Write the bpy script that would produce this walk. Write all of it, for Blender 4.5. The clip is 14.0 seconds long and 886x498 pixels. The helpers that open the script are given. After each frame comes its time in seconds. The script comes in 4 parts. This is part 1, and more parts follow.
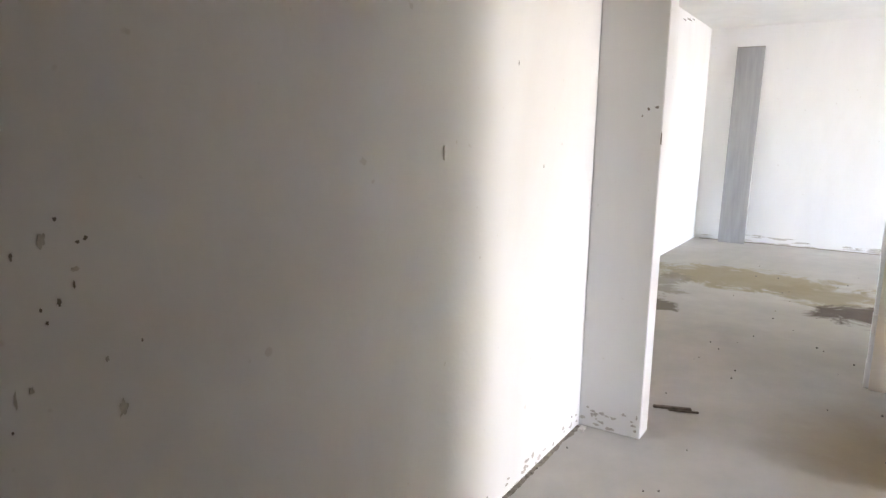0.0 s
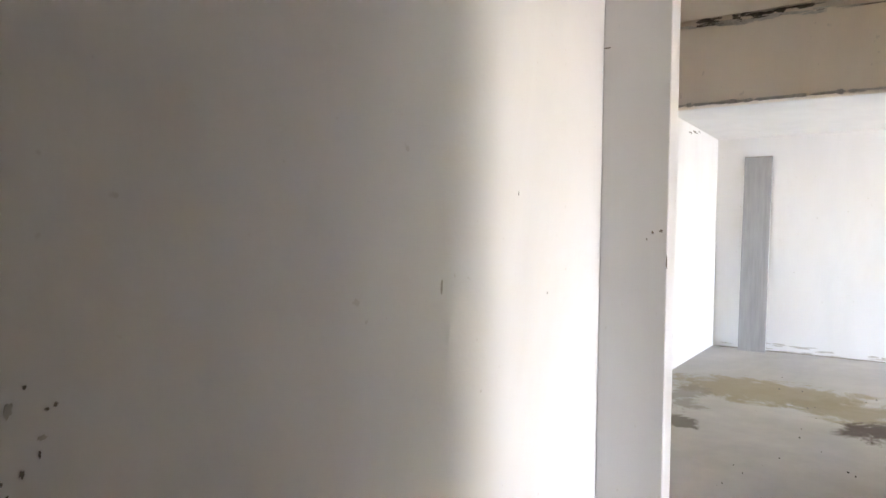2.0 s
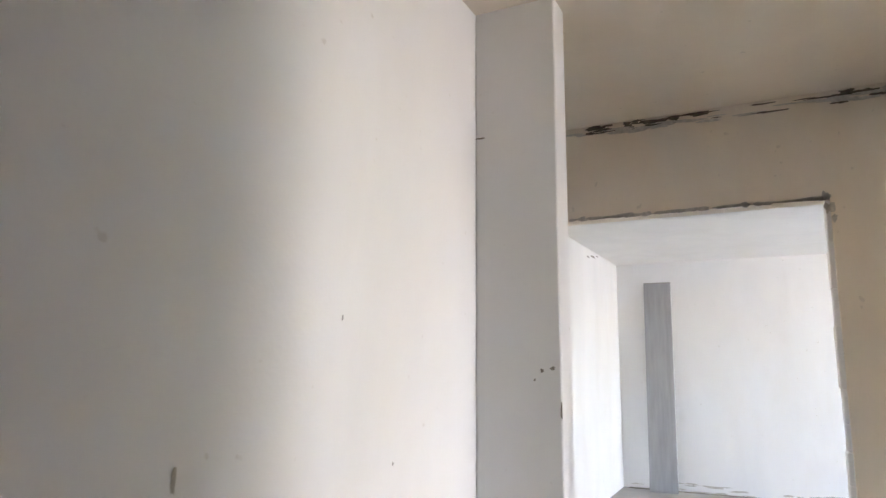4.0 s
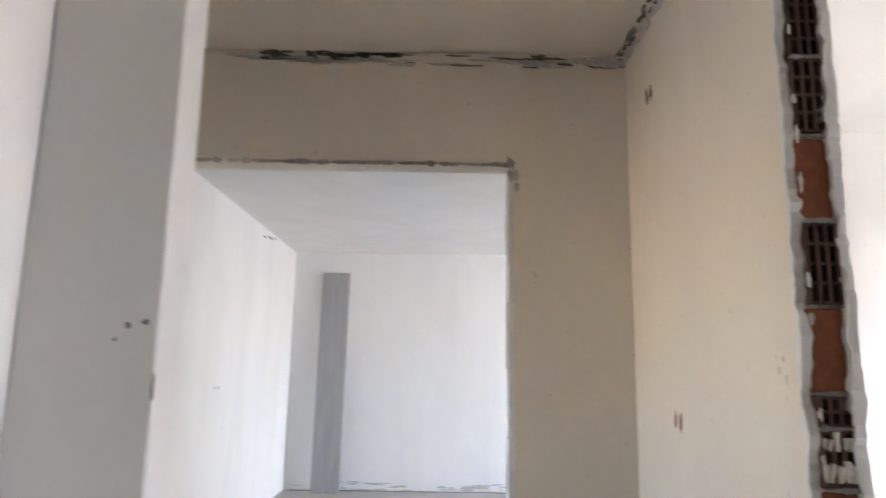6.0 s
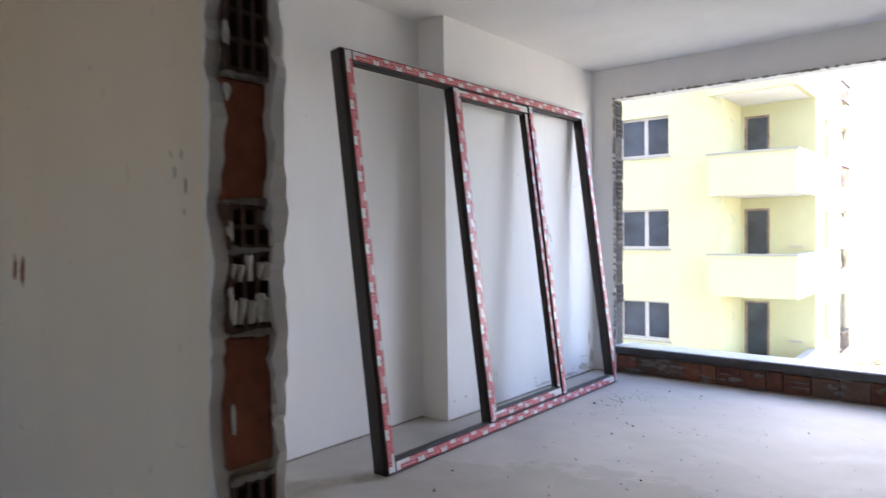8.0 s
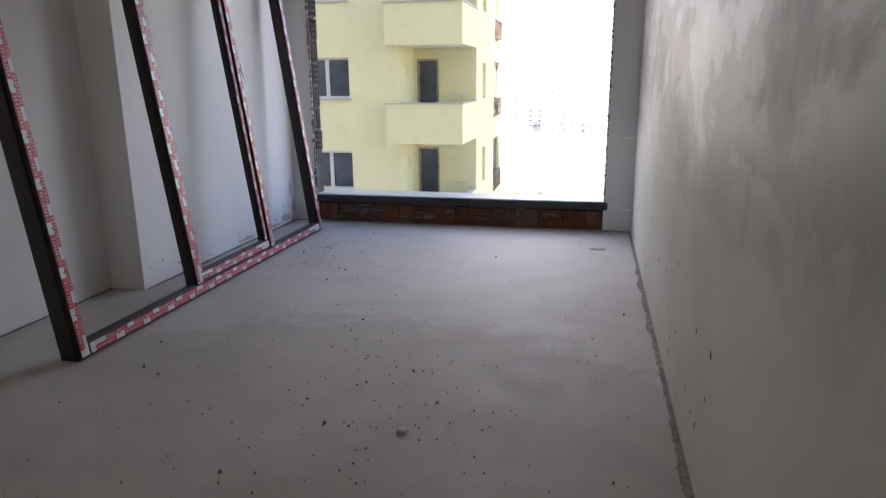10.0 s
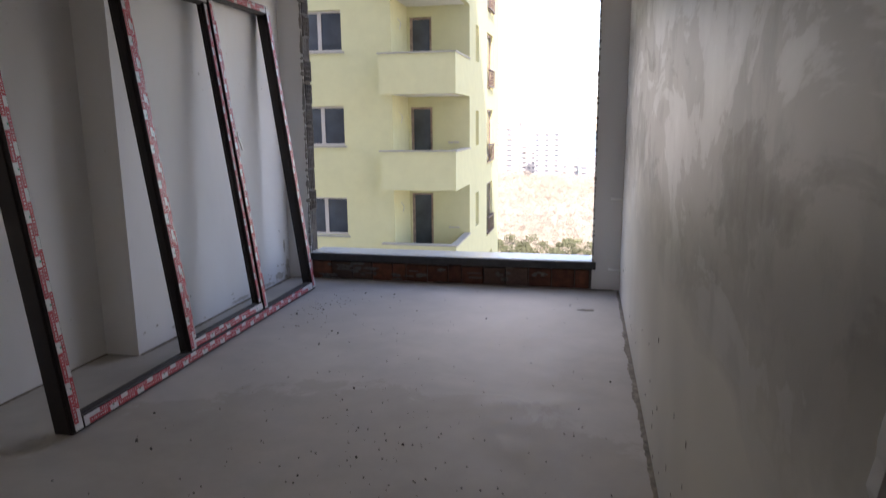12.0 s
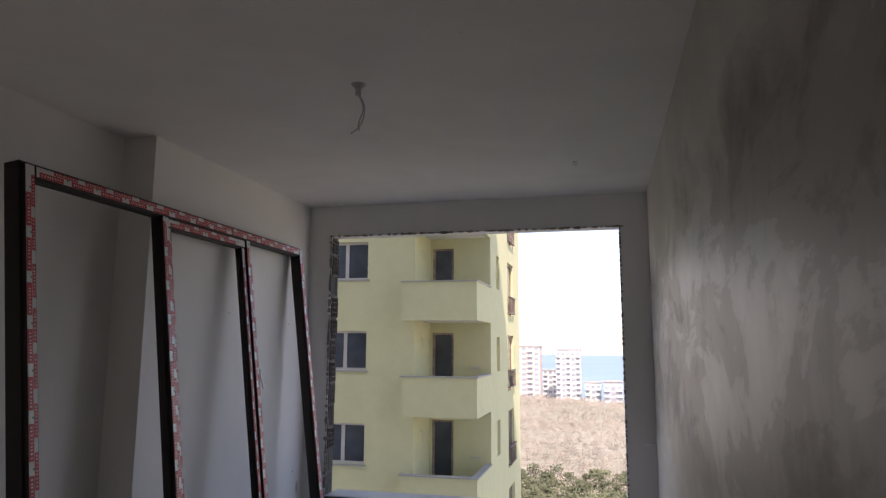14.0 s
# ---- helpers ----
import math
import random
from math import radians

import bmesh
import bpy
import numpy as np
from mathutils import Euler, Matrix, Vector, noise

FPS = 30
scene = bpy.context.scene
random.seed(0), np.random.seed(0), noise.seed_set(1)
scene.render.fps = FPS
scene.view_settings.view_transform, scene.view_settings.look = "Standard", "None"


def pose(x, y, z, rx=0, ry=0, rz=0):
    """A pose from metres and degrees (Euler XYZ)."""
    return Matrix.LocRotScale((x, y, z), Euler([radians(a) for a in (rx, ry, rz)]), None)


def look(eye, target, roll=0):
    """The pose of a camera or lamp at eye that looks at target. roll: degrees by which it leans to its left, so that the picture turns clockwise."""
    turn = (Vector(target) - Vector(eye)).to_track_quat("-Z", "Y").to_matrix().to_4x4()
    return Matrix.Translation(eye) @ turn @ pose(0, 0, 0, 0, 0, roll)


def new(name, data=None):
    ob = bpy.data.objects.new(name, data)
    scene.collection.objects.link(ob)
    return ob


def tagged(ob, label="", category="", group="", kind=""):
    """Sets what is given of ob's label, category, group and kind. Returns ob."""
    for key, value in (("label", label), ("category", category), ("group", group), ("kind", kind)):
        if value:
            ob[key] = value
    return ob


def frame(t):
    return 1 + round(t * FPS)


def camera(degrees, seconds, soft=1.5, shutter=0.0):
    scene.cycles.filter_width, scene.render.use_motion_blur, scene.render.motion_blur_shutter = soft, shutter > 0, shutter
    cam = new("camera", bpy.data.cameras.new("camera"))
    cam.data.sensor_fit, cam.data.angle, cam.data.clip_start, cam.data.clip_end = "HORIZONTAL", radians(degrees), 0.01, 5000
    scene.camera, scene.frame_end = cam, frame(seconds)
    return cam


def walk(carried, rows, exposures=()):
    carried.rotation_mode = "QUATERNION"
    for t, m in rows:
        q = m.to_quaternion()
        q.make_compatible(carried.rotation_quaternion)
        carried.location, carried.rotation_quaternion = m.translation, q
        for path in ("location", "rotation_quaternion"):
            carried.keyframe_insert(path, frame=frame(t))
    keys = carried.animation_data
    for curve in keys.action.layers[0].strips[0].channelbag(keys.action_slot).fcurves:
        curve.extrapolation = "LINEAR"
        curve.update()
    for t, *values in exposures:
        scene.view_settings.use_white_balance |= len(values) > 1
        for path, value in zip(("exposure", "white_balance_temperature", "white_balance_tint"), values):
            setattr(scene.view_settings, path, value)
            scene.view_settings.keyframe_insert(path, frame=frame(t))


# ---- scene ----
cam = camera(67.6, 14.0, 1.3, 0.3)
PATH = [
    (0, (1.931, -5.614, 1.327), (0.27, -6.671, 0.975), 1.0),
    (0.5, (1.912, -5.627, 1.346), (0.256, -6.712, 1.059), 0.7),
    (1, (1.926, -5.607, 1.364), (0.266, -6.7, 1.14), 0.9),
    (1.5, (1.912, -5.598, 1.376), (0.258, -6.71, 1.208), 0.9),
    (2, (1.871, -5.59, 1.422), (0.215, -6.711, 1.368), 0.8),
    (2.2, (1.839, -5.611, 1.428), (0.184, -6.733, 1.424), 0.9),
    (4.3, (1.117, -5.768, 1.458), (-0.675, -6.569, 1.841), 0.7),
    (4.5, (1.125, -5.796, 1.428), (-0.699, -6.518, 1.818), 1.0),
    (5, (0.914, -5.965, 1.442), (-0.981, -6.457, 1.837), 0.9),
    (5.5, (0.707, -5.962, 1.436), (-1.234, -6.246, 1.835), 0.7),
    (6, (0.471, -5.785, 1.358), (-1.498, -5.776, 1.707), 0.9),
    (6.5, (0.337, -5.739, 1.358), (-1.587, -5.258, 1.606), 0.4),
    (7, (0.145, -5.771, 1.347), (-1.575, -4.761, 1.494), 0.5),
    (7.5, (-0.001, -5.708, 1.311), (-1.482, -4.366, 1.368), -0.3),
    (8, (-0.095, -5.527, 1.266), (-1.37, -3.987, 1.216), -0.7),
    (8.5, (-0.126, -5.438, 1.245), (-1.171, -3.742, 1.068), -0.7),
    (9, (-0.261, -5.408, 1.204), (-0.988, -3.567, 0.914), -0.9),
    (9.2, (-0.356, -5.36, 1.187), (-0.938, -3.478, 0.844), -0.4),
    (11.3, (-0.312, -5.466, 1.227), (-0.687, -3.588, 0.648), -0.6),
    (11.5, (-0.312, -5.458, 1.271), (-0.694, -3.574, 0.718), -0.5),
    (12, (-0.302, -5.442, 1.357), (-0.714, -3.521, 0.984), -0.5),
    (12.5, (-0.296, -5.438, 1.424), (-0.728, -3.49, 1.288), -0.3),
    (13, (-0.3, -5.429, 1.474), (-0.744, -3.481, 1.553), -0.1),
    (13.5, (-0.305, -5.438, 1.503), (-0.761, -3.506, 1.743), 0.0),
    (14, (-0.344, -5.379, 1.484), (-0.816, -3.457, 1.772), 0.3),
]
EXPO = [(0, 5.38, 6950, 22), (2.2, 5.35, 6900, 22), (4.3, 5.0, 6750, 22), (5.5, 4.85, 6700, 23), (6.0, 4.85, 6700, 23), (6.5, 4.7, 6600, 23), (7.0, 4.4, 6550, 24), (7.5, 3.95, 6500, 24), (8.2, 2.97, 6500, 22), (9.0, 2.42, 6600, 23), (11.3, 2.1, 7050, 26), (12.0, 1.85, 6950, 25), (12.5, 1.68, 6850, 25), (13.5, 1.27, 6950, 26), (14, 1.17, 6950, 26)]
walk(cam, [(t, look(eye, target, roll)) for t, eye, target, roll in PATH], EXPO)

# ---- world and sun ----
TO_SUN = Vector((0.35, -0.80, 1.22)).normalized()
world = bpy.data.worlds.new("sky")
scene.world = world
world.use_nodes = True
wt = world.node_tree
sky = wt.nodes.new("ShaderNodeTexSky")
sky.sky_type = 'NISHITA'
sky.sun_disc = False
sky.sun_elevation = math.asin(TO_SUN.z)
sky.sun_rotation = math.atan2(TO_SUN.x, TO_SUN.y)
sky.air_density, sky.dust_density, sky.ozone_density = 1.0, 0.6, 1.0
wt.nodes["Background"].inputs[1].default_value = 0.15
wt.links.new(sky.outputs[0], wt.nodes["Background"].inputs[0])
sun = new("sun", bpy.data.lights.new("sun", 'SUN'))
sun.data.energy, sun.data.angle, sun.data.color = 3.5, radians(0.6), (1.0, 0.95, 0.87)
sun.matrix_world = look((0, 0, 60), Vector((0, 0, 60)) - TO_SUN)



def window_light(name, x0, x1, z0, z1, y, tilt, spread, watts, colour=(0.93, 0.96, 1.0), turn=0.0):
    """The sky's light in a window opening, sent into the flat."""
    ob = new(name, bpy.data.lights.new(name, 'AREA'))
    ob.data.shape, ob.data.size, ob.data.size_y = 'RECTANGLE', x1 - x0, z1 - z0
    ob.data.energy, ob.data.spread, ob.data.color = watts, radians(spread), colour
    ob.matrix_world = pose((x0 + x1) / 2, y, (z0 + z1) / 2, -90 + tilt, 0, turn)
    return ob


window_light("window_light_room", -1.38, -0.3, 0.5, 2.2, 0.3, 27, 100, 2.35, turn=-2)
window_light("window_light_living", -6.7, -3.6, 0.3, 2.4, 0.1, 0, 180, 2.2)

# ---- plan (metres) ----
ROOM_H, HALL_H, LINTEL = 2.70, 2.66, 2.17
WALL_A = -6.618              # plastered hall wall
STUB_X0, STUB_X1, STUB_Y = -0.96, -0.842, -6.335
FACE_X0, FACE_X1 = -2.25, -2.132
DOOR_Y0, DOOR_Y1 = -5.02, -4.905
JAMB_L, JAMB_R = -0.922, -0.072
LEFT_FAR, LEFT_NEAR, STEP_Y = -2.888, -3.11, -2.12
WIN_X0, WIN_X1, WIN_Z1 = -2.675, -0.222, 2.428
FAR_X = -7.15
LIV_Y0 = -7.46


# ---- materials ----
def mat_new(name):
    m = bpy.data.materials.new(name)
    m.use_nodes = True
    return m, m.node_tree.nodes, m.node_tree.links, m.node_tree.nodes["Principled BSDF"]


def ramp(nodes, stops):
    r = nodes.new("ShaderNodeValToRGB")
    while len(r.color_ramp.elements) < len(stops):
        r.color_ramp.elements.new(0.5)
    for e, (p, c) in zip(r.color_ramp.elements, stops):
        e.position, e.color = p, (*c, 1) if len(c) == 3 else c
    return r


def noise_node(nodes, links, vec, scale, detail=5, rough=0.55, distort=0.0):
    n = nodes.new("ShaderNodeTexNoise")
    n.inputs["Scale"].default_value, n.inputs["Detail"].default_value = scale, detail
    n.inputs["Roughness"].default_value, n.inputs["Distortion"].default_value = rough, distort
    links.new(vec, n.inputs["Vector"])
    return n


def mixc(nodes, links, fac, a, b, mode='MIX'):
    m = nodes.new("ShaderNodeMix")
    m.data_type, m.blend_type = 'RGBA', mode
    for sock, v in ((m.inputs[0], fac), (m.inputs[6], a), (m.inputs[7], b)):
        if isinstance(v, (int, float)):
            sock.default_value = v
        elif isinstance(v, tuple):
            sock.default_value = (*v, 1)
        else:
            links.new(v, sock)
    return m.outputs[2]


def grey(v):
    return (v, v, v)


def coords(nodes, links, scale=(1, 1, 1)):
    tc = nodes.new("ShaderNodeTexCoord")
    mp = nodes.new("ShaderNodeMapping")
    mp.inputs["Scale"].default_value = scale
    links.new(tc.outputs["Object"], mp.inputs["Vector"])
    return mp.outputs[0]


def bump_to(nodes, links, bsdf, height, strength, dist=0.01):
    b = nodes.new("ShaderNodeBump")
    b.inputs["Strength"].default_value, b.inputs["Distance"].default_value = strength, dist
    links.new(height, b.inputs["Height"])
    links.new(b.outputs[0], bsdf.inputs["Normal"])


def plain(name, base, rough=0.6, metal=0.0, vary=0.12, scale=20.0, bump=0.15, stretch=(1, 1, 1), per_object=0.0):
    """A surface with a mottled colour at two scales and a fine relief."""
    m, n, l, b = mat_new(name)
    v = coords(n, l, stretch)
    n1, n2 = noise_node(n, l, v, scale), noise_node(n, l, v, scale * 0.13, 3)
    lo = tuple(max(0, c * (1 - vary)) for c in base)
    hi = tuple(min(1, c * (1 + vary)) for c in base)
    r = ramp(n, [(0.3, lo), (0.7, hi)])
    l.new(n1.outputs[0], r.inputs[0])
    r2 = ramp(n, [(0.3, grey(1 - vary)), (0.7, grey(1.0))])
    l.new(n2.outputs[0], r2.inputs[0])
    col = mixc(n, l, 1.0, r.outputs[0], r2.outputs[0], 'MULTIPLY')
    if per_object:
        oi = n.new("ShaderNodeObjectInfo")
        r3 = ramp(n, [(0.0, grey(1 - per_object)), (1.0, grey(1.0))])
        l.new(oi.outputs["Random"], r3.inputs[0])
        col = mixc(n, l, 1.0, col, r3.outputs[0], 'MULTIPLY')
    l.new(col, b.inputs["Base Color"])
    b.inputs["Roughness"].default_value, b.inputs["Metallic"].default_value = rough, metal
    if bump:
        bump_to(n, l, b, n1.outputs[0], bump, 0.004)
    return m


def plaster(name, base, stain=(0.55, 0.50, 0.44), amount=0.35, rough=0.75):
    """Trowelled gypsum: long soft trowel sweeps, fine grain, a few dirty clouds."""
    m, n, l, b = mat_new(name)
    v = coords(n, l)
    vs = coords(n, l, (1.0, 1.0, 0.35))
    sweep = noise_node(n, l, vs, 2.2, 4, 0.5, 0.6)
    fine = noise_node(n, l, v, 55, 4)
    cloud = noise_node(n, l, vs, 1.1, 6, 0.62, 0.4)
    r = ramp(n, [(0.3, tuple(c * 0.93 for c in base)), (0.7, base)])
    l.new(sweep.outputs[0], r.inputs[0])
    r2 = ramp(n, [(0.52, grey(0)), (0.78, grey(amount))])
    l.new(cloud.outputs[0], r2.inputs[0])
    col = mixc(n, l, r2.outputs[0], r.outputs[0], tuple(c * s for c, s in zip(base, (0.82, 0.78, 0.72))))
    speck = noise_node(n, l, v, 26, 2, 0.4)
    r3 = ramp(n, [(0.73, grey(0)), (0.78, grey(0.35))])
    l.new(speck.outputs[0], r3.inputs[0])
    col = mixc(n, l, r3.outputs[0], col, stain)
    l.new(col, b.inputs["Base Color"])
    b.inputs["Roughness"].default_value = rough
    h = mixc(n, l, 0.25, sweep.outputs[0], fine.outputs[0])
    bump_to(n, l, b, h, 0.25, 0.012)
    return m


M_WHITE = plaster("white_plaster", (0.86, 0.85, 0.835))
# white plaster again, its base tinted to carry the hall's warm brownish shade
M_HALL = plaster("warm_shade_plaster", (0.90, 0.815, 0.70))
M_CEIL = plaster("ceiling_plaster", (0.85, 0.84, 0.82), amount=0.25)


def right_wall_material():
    """Skim coat laid on in overlapping trowel patches, some of them rubbed smooth."""
    m, n, l, b = mat_new("skim_coat_plaster")
    vf = coords(n, l)
    v = coords(n, l, (1, 0.42, 0.85))
    patch = noise_node(n, l, v, 2.6, 7, 0.62, 0.5)
    drip = noise_node(n, l, coords(n, l, (1, 1.1, 0.8)), 3.4, 7, 0.62, 0.4)
    big = noise_node(n, l, vf, 0.8, 3, 0.5)
    fine = noise_node(n, l, vf, 60, 4)
    r = ramp(n, [(0.36, (0.31, 0.285, 0.245)), (0.44, (0.38, 0.355, 0.315)), (0.455, (0.43, 0.405, 0.365)), (0.545, (0.45, 0.43, 0.39)), (0.56, (0.54, 0.525, 0.49)), (0.68, (0.60, 0.585, 0.55))])
    l.new(patch.outputs[0], r.inputs[0])
    rd = ramp(n, [(0.40, grey(0.84)), (0.47, grey(0.97)), (0.60, grey(1.0)), (0.64, grey(1.12))])
    l.new(drip.outputs[0], rd.inputs[0])
    r2 = ramp(n, [(0.35, grey(0.80)), (0.65, grey(1.0))])
    l.new(big.outputs[0], r2.inputs[0])
    # the patched band lies between knee and head height; beyond it colour is lightened against dim light
    sep = n.new("ShaderNodeSeparateXYZ")
    l.new(vf, sep.inputs[0])
    wob = n.new("ShaderNodeMath")
    wob.operation = 'MULTIPLY_ADD'
    wob.inputs[1].default_value = 0.35
    l.new(patch.outputs[0], wob.inputs[0])
    mr = n.new("ShaderNodeMath")
    mr.operation = 'MULTIPLY'
    mr.inputs[1].default_value = 1 / 2.7
    l.new(sep.outputs[2], mr.inputs[0])
    l.new(mr.outputs[0], wob.inputs[2])
    band = ramp(n, [(0.46, grey(0)), (0.56, grey(1)), (0.90, grey(1)), (1.0, grey(0.15))])
    l.new(wob.outputs[0], band.inputs[0])
    mottled = mixc(n, l, 1.0, r.outputs[0], rd.outputs[0], 'MULTIPLY')
    col = mixc(n, l, 1.0, mixc(n, l, band.outputs[0], (0.71, 0.68, 0.615), mottled), r2.outputs[0], 'MULTIPLY')
    l.new(col, b.inputs["Base Color"])
    rr = ramp(n, [(0.42, grey(0.58)), (0.455, grey(0.50)), (0.55, grey(0.53)), (0.57, grey(0.47))])
    l.new(patch.outputs[0], rr.inputs[0])
    rough = mixc(n, l, band.outputs[0], grey(0.65), rr.outputs[0])
    l.new(rough, b.inputs["Roughness"])
    h = mixc(n, l, 0.3, patch.outputs[0], fine.outputs[0])
    bump_to(n, l, b, h, 0.06, 0.006)
    return m


M_SKIM = right_wall_material()


def blot(n, l, vec, x, y, rx, ry, wob, edge=(0.8, 1.15)):
    """Mask of a stain with an uneven outline round (x, y) on the floor."""
    off = noise_node(n, l, vec, 3.2, 9, 0.68, 0.6)
    va = n.new("ShaderNodeVectorMath")
    va.operation = 'SUBTRACT'
    va.inputs[1].default_value = (x, y, 0)
    l.new(vec, va.inputs[0])
    vm = n.new("ShaderNodeVectorMath")
    vm.operation = 'MULTIPLY'
    vm.inputs[1].default_value = (1 / rx, 1 / ry, 0)
    l.new(va.outputs[0], vm.inputs[0])
    ln = n.new("ShaderNodeVectorMath")
    ln.operation = 'LENGTH'
    l.new(vm.outputs[0], ln.inputs[0])
    ad = n.new("ShaderNodeMath")
    ad.operation = 'MULTIPLY_ADD'
    ad.inputs[1].default_value, ad.inputs[2].default_value = wob, -wob / 2
    l.new(off.outputs[0], ad.inputs[0])
    su = n.new("ShaderNodeMath")
    l.new(ln.outputs["Value"], su.inputs[0])
    l.new(ad.outputs[0], su.inputs[1])
    r = ramp(n, [(0, grey(1)), (1, grey(0))])
    r.color_ramp.elements[0].position, r.color_ramp.elements[1].position = edge[0] / 2, edge[1] / 2
    hv = n.new("ShaderNodeMath")
    hv.operation = 'MULTIPLY'
    hv.inputs[1].default_value = 0.5
    l.new(su.outputs[0], hv.inputs[0])
    l.new(hv.outputs[0], r.inputs[0])
    return r.outputs[0]


def floor_material():
    m, n, l, b = mat_new("concrete_screed")
    v = coords(n, l)
    big, mid, fine = noise_node(n, l, v, 0.8, 5, 0.6, 0.5), noise_node(n, l, v, 5, 6, 0.6), noise_node(n, l, v, 90, 3)
    r = ramp(n, [(0.3, (0.40, 0.375, 0.335)), (0.7, (0.53, 0.505, 0.465))])
    l.new(big.outputs[0], r.inputs[0])
    r2 = ramp(n, [(0.3, grey(0.86)), (0.7, grey(1.0))])
    l.new(mid.outputs[0], r2.inputs[0])
    col = mixc(n, l, 1.0, r.outputs[0], r2.outputs[0], 'MULTIPLY')
    # damp patches on the living room floor, and an old dark spill
    for x, y, rx, ry, wob, c, k in ((-4.75, -6.5, 0.5, 0.85, 2.6, (0.27, 0.22, 0.12), 0.9), (-4.4, -5.85, 0.42, 0.42, 2.4, (0.25, 0.205, 0.115), 0.85),
                                    (-3.88, -5.46, 0.34, 0.36, 2.6, (0.055, 0.032, 0.016), 0.97), (-3.3, -6.85, 0.16, 0.13, 3.64, (0.10, 0.08, 0.055), 0.9),
                                    (-4.2, -7.05, 0.5, 0.16, 4.68, (0.2, 0.17, 0.12), 0.7)):
        mk = blot(n, l, v, x, y, rx, ry, wob)
        f = n.new("ShaderNodeMath")
        f.operation = 'MULTIPLY'
        f.inputs[1].default_value = k
        l.new(mk, f.inputs[0])
        col = mixc(n, l, f.outputs[0], col, c)
    # warm brown shade of the hall floor, painted in by the doorway
    warm_shade = blot(n, l, v, -1.25, -5.45, 0.55, 0.38, 0.5, (0.3, 1.3))
    col = mixc(n, l, warm_shade, col, mixc(n, l, 1.0, col, (0.72, 0.60, 0.44), 'MULTIPLY'))
    # trowel seam of a second pour in the window room
    seam = blot(n, l, v, -1.2, -3.6, 1.5, 1.3, 0.7, (0.98, 1.02))
    col = mixc(n, l, seam, col, mixc(n, l, 1.0, col, (0.88, 0.86, 0.83), 'MULTIPLY'))
    l.new(col, b.inputs["Base Color"])
    rr = ramp(n, [(0.35, grey(0.62)), (0.7, grey(0.78))])
    l.new(mid.outputs[0], rr.inputs[0])
    l.new(rr.outputs[0], b.inputs["Roughness"])
    h = mixc(n, l, 0.6, mid.outputs[0], fine.outputs[0])
    bump_to(n, l, b, h, 0.18, 0.005)
    return m


M_FLOOR = floor_material()
M_BRICK = plain("fired_clay", (0.36, 0.115, 0.055), 0.85, vary=0.25, scale=35, bump=0.4, per_object=0.2)
M_CLAY_DARK = plain("dark_clay", (0.16, 0.095, 0.07), 0.9, vary=0.3, scale=40, bump=0.4, per_object=0.4)
M_OLDBRICK = plain("stained_clay", (0.22, 0.08, 0.045), 0.88, vary=0.4, scale=18, bump=0.5, per_object=0.45)
M_MORTAR = plain("grey_mortar", (0.34, 0.32, 0.29), 0.9, vary=0.25, scale=45, bump=0.7)
M_DARKMORTAR = plain("dark_mortar", (0.17, 0.155, 0.14), 0.92, vary=0.35, scale=45, bump=0.6)
M_GYPSUM = plain("broken_gypsum", (0.72, 0.69, 0.63), 0.9, vary=0.15, scale=50, bump=0.7)
# flat brown painting the shade inside gaps and holes; also colours the splinter
M_GAP = plain("dark_brown_matte", (0.21, 0.175, 0.14), 0.95, vary=0.4, scale=30, bump=0.3)
M_SMUDGE = plain("dirt_smudge", (0.27, 0.24, 0.20), 0.9, vary=0.3, scale=40, bump=0)
M_FAINT = plain("faint_smudge", (0.62, 0.58, 0.52), 0.85, vary=0.2, scale=40, bump=0)
M_BOARD = plain("grey_board", (0.36, 0.36, 0.365), 0.6, vary=0.1, scale=6, bump=0.15, stretch=(4, 4, 0.4))
M_PROFILE = plain("dark_brown_pvc", (0.018, 0.011, 0.009), 0.5, vary=0.2, scale=30, bump=0.05)
M_FILM = plain("white_film", (0.66, 0.64, 0.64), 0.3, vary=0.1, scale=18, bump=0.35)
M_REDPRINT = plain("red_print", (0.52, 0.055, 0.07), 0.4, vary=0.2, scale=25, bump=0.3)
M_GREENPRINT = plain("green_print", (0.06, 0.30, 0.2), 0.4, bump=0)
# one slab in two tones: the top's pale colour imitates the sky's reflection
M_STONE = plain("sill_stone", (0.62, 0.62, 0.61), 0.22, vary=0.08, scale=25, bump=0.05)
M_STONEEDGE = plain("dark_stone_edge", (0.05, 0.049, 0.047), 0.6, vary=0.3, scale=25, bump=0.2)
M_PIPE = plain("white_plastic", (0.92, 0.92, 0.90), 0.4, vary=0.05, bump=0)
M_WIRE = plain("grey_cable", (0.56, 0.56, 0.55), 0.5, vary=0.1, bump=0)
M_CRUMB = plain("rubble", (0.12, 0.11, 0.095), 0.95, vary=0.4, scale=60, bump=0.4)


# ---- building helpers ----
def part(name, bm, material, parent=None, label=""):
    me = bpy.data.meshes.new(name)
    bm.to_mesh(me)
    bm.free()
    me.materials.append(material)
    ob = new(name, me)
    if parent is not None:
        ob.parent = parent
    if label:
        tagged(ob, label)
    return ob


def thing(name, label, category, m=None, group="", kind=""):
    ob = new(name)
    ob.empty_display_size = 0.1
    if m is not None:
        ob.matrix_world = m
    return tagged(ob, label, category, group, kind)


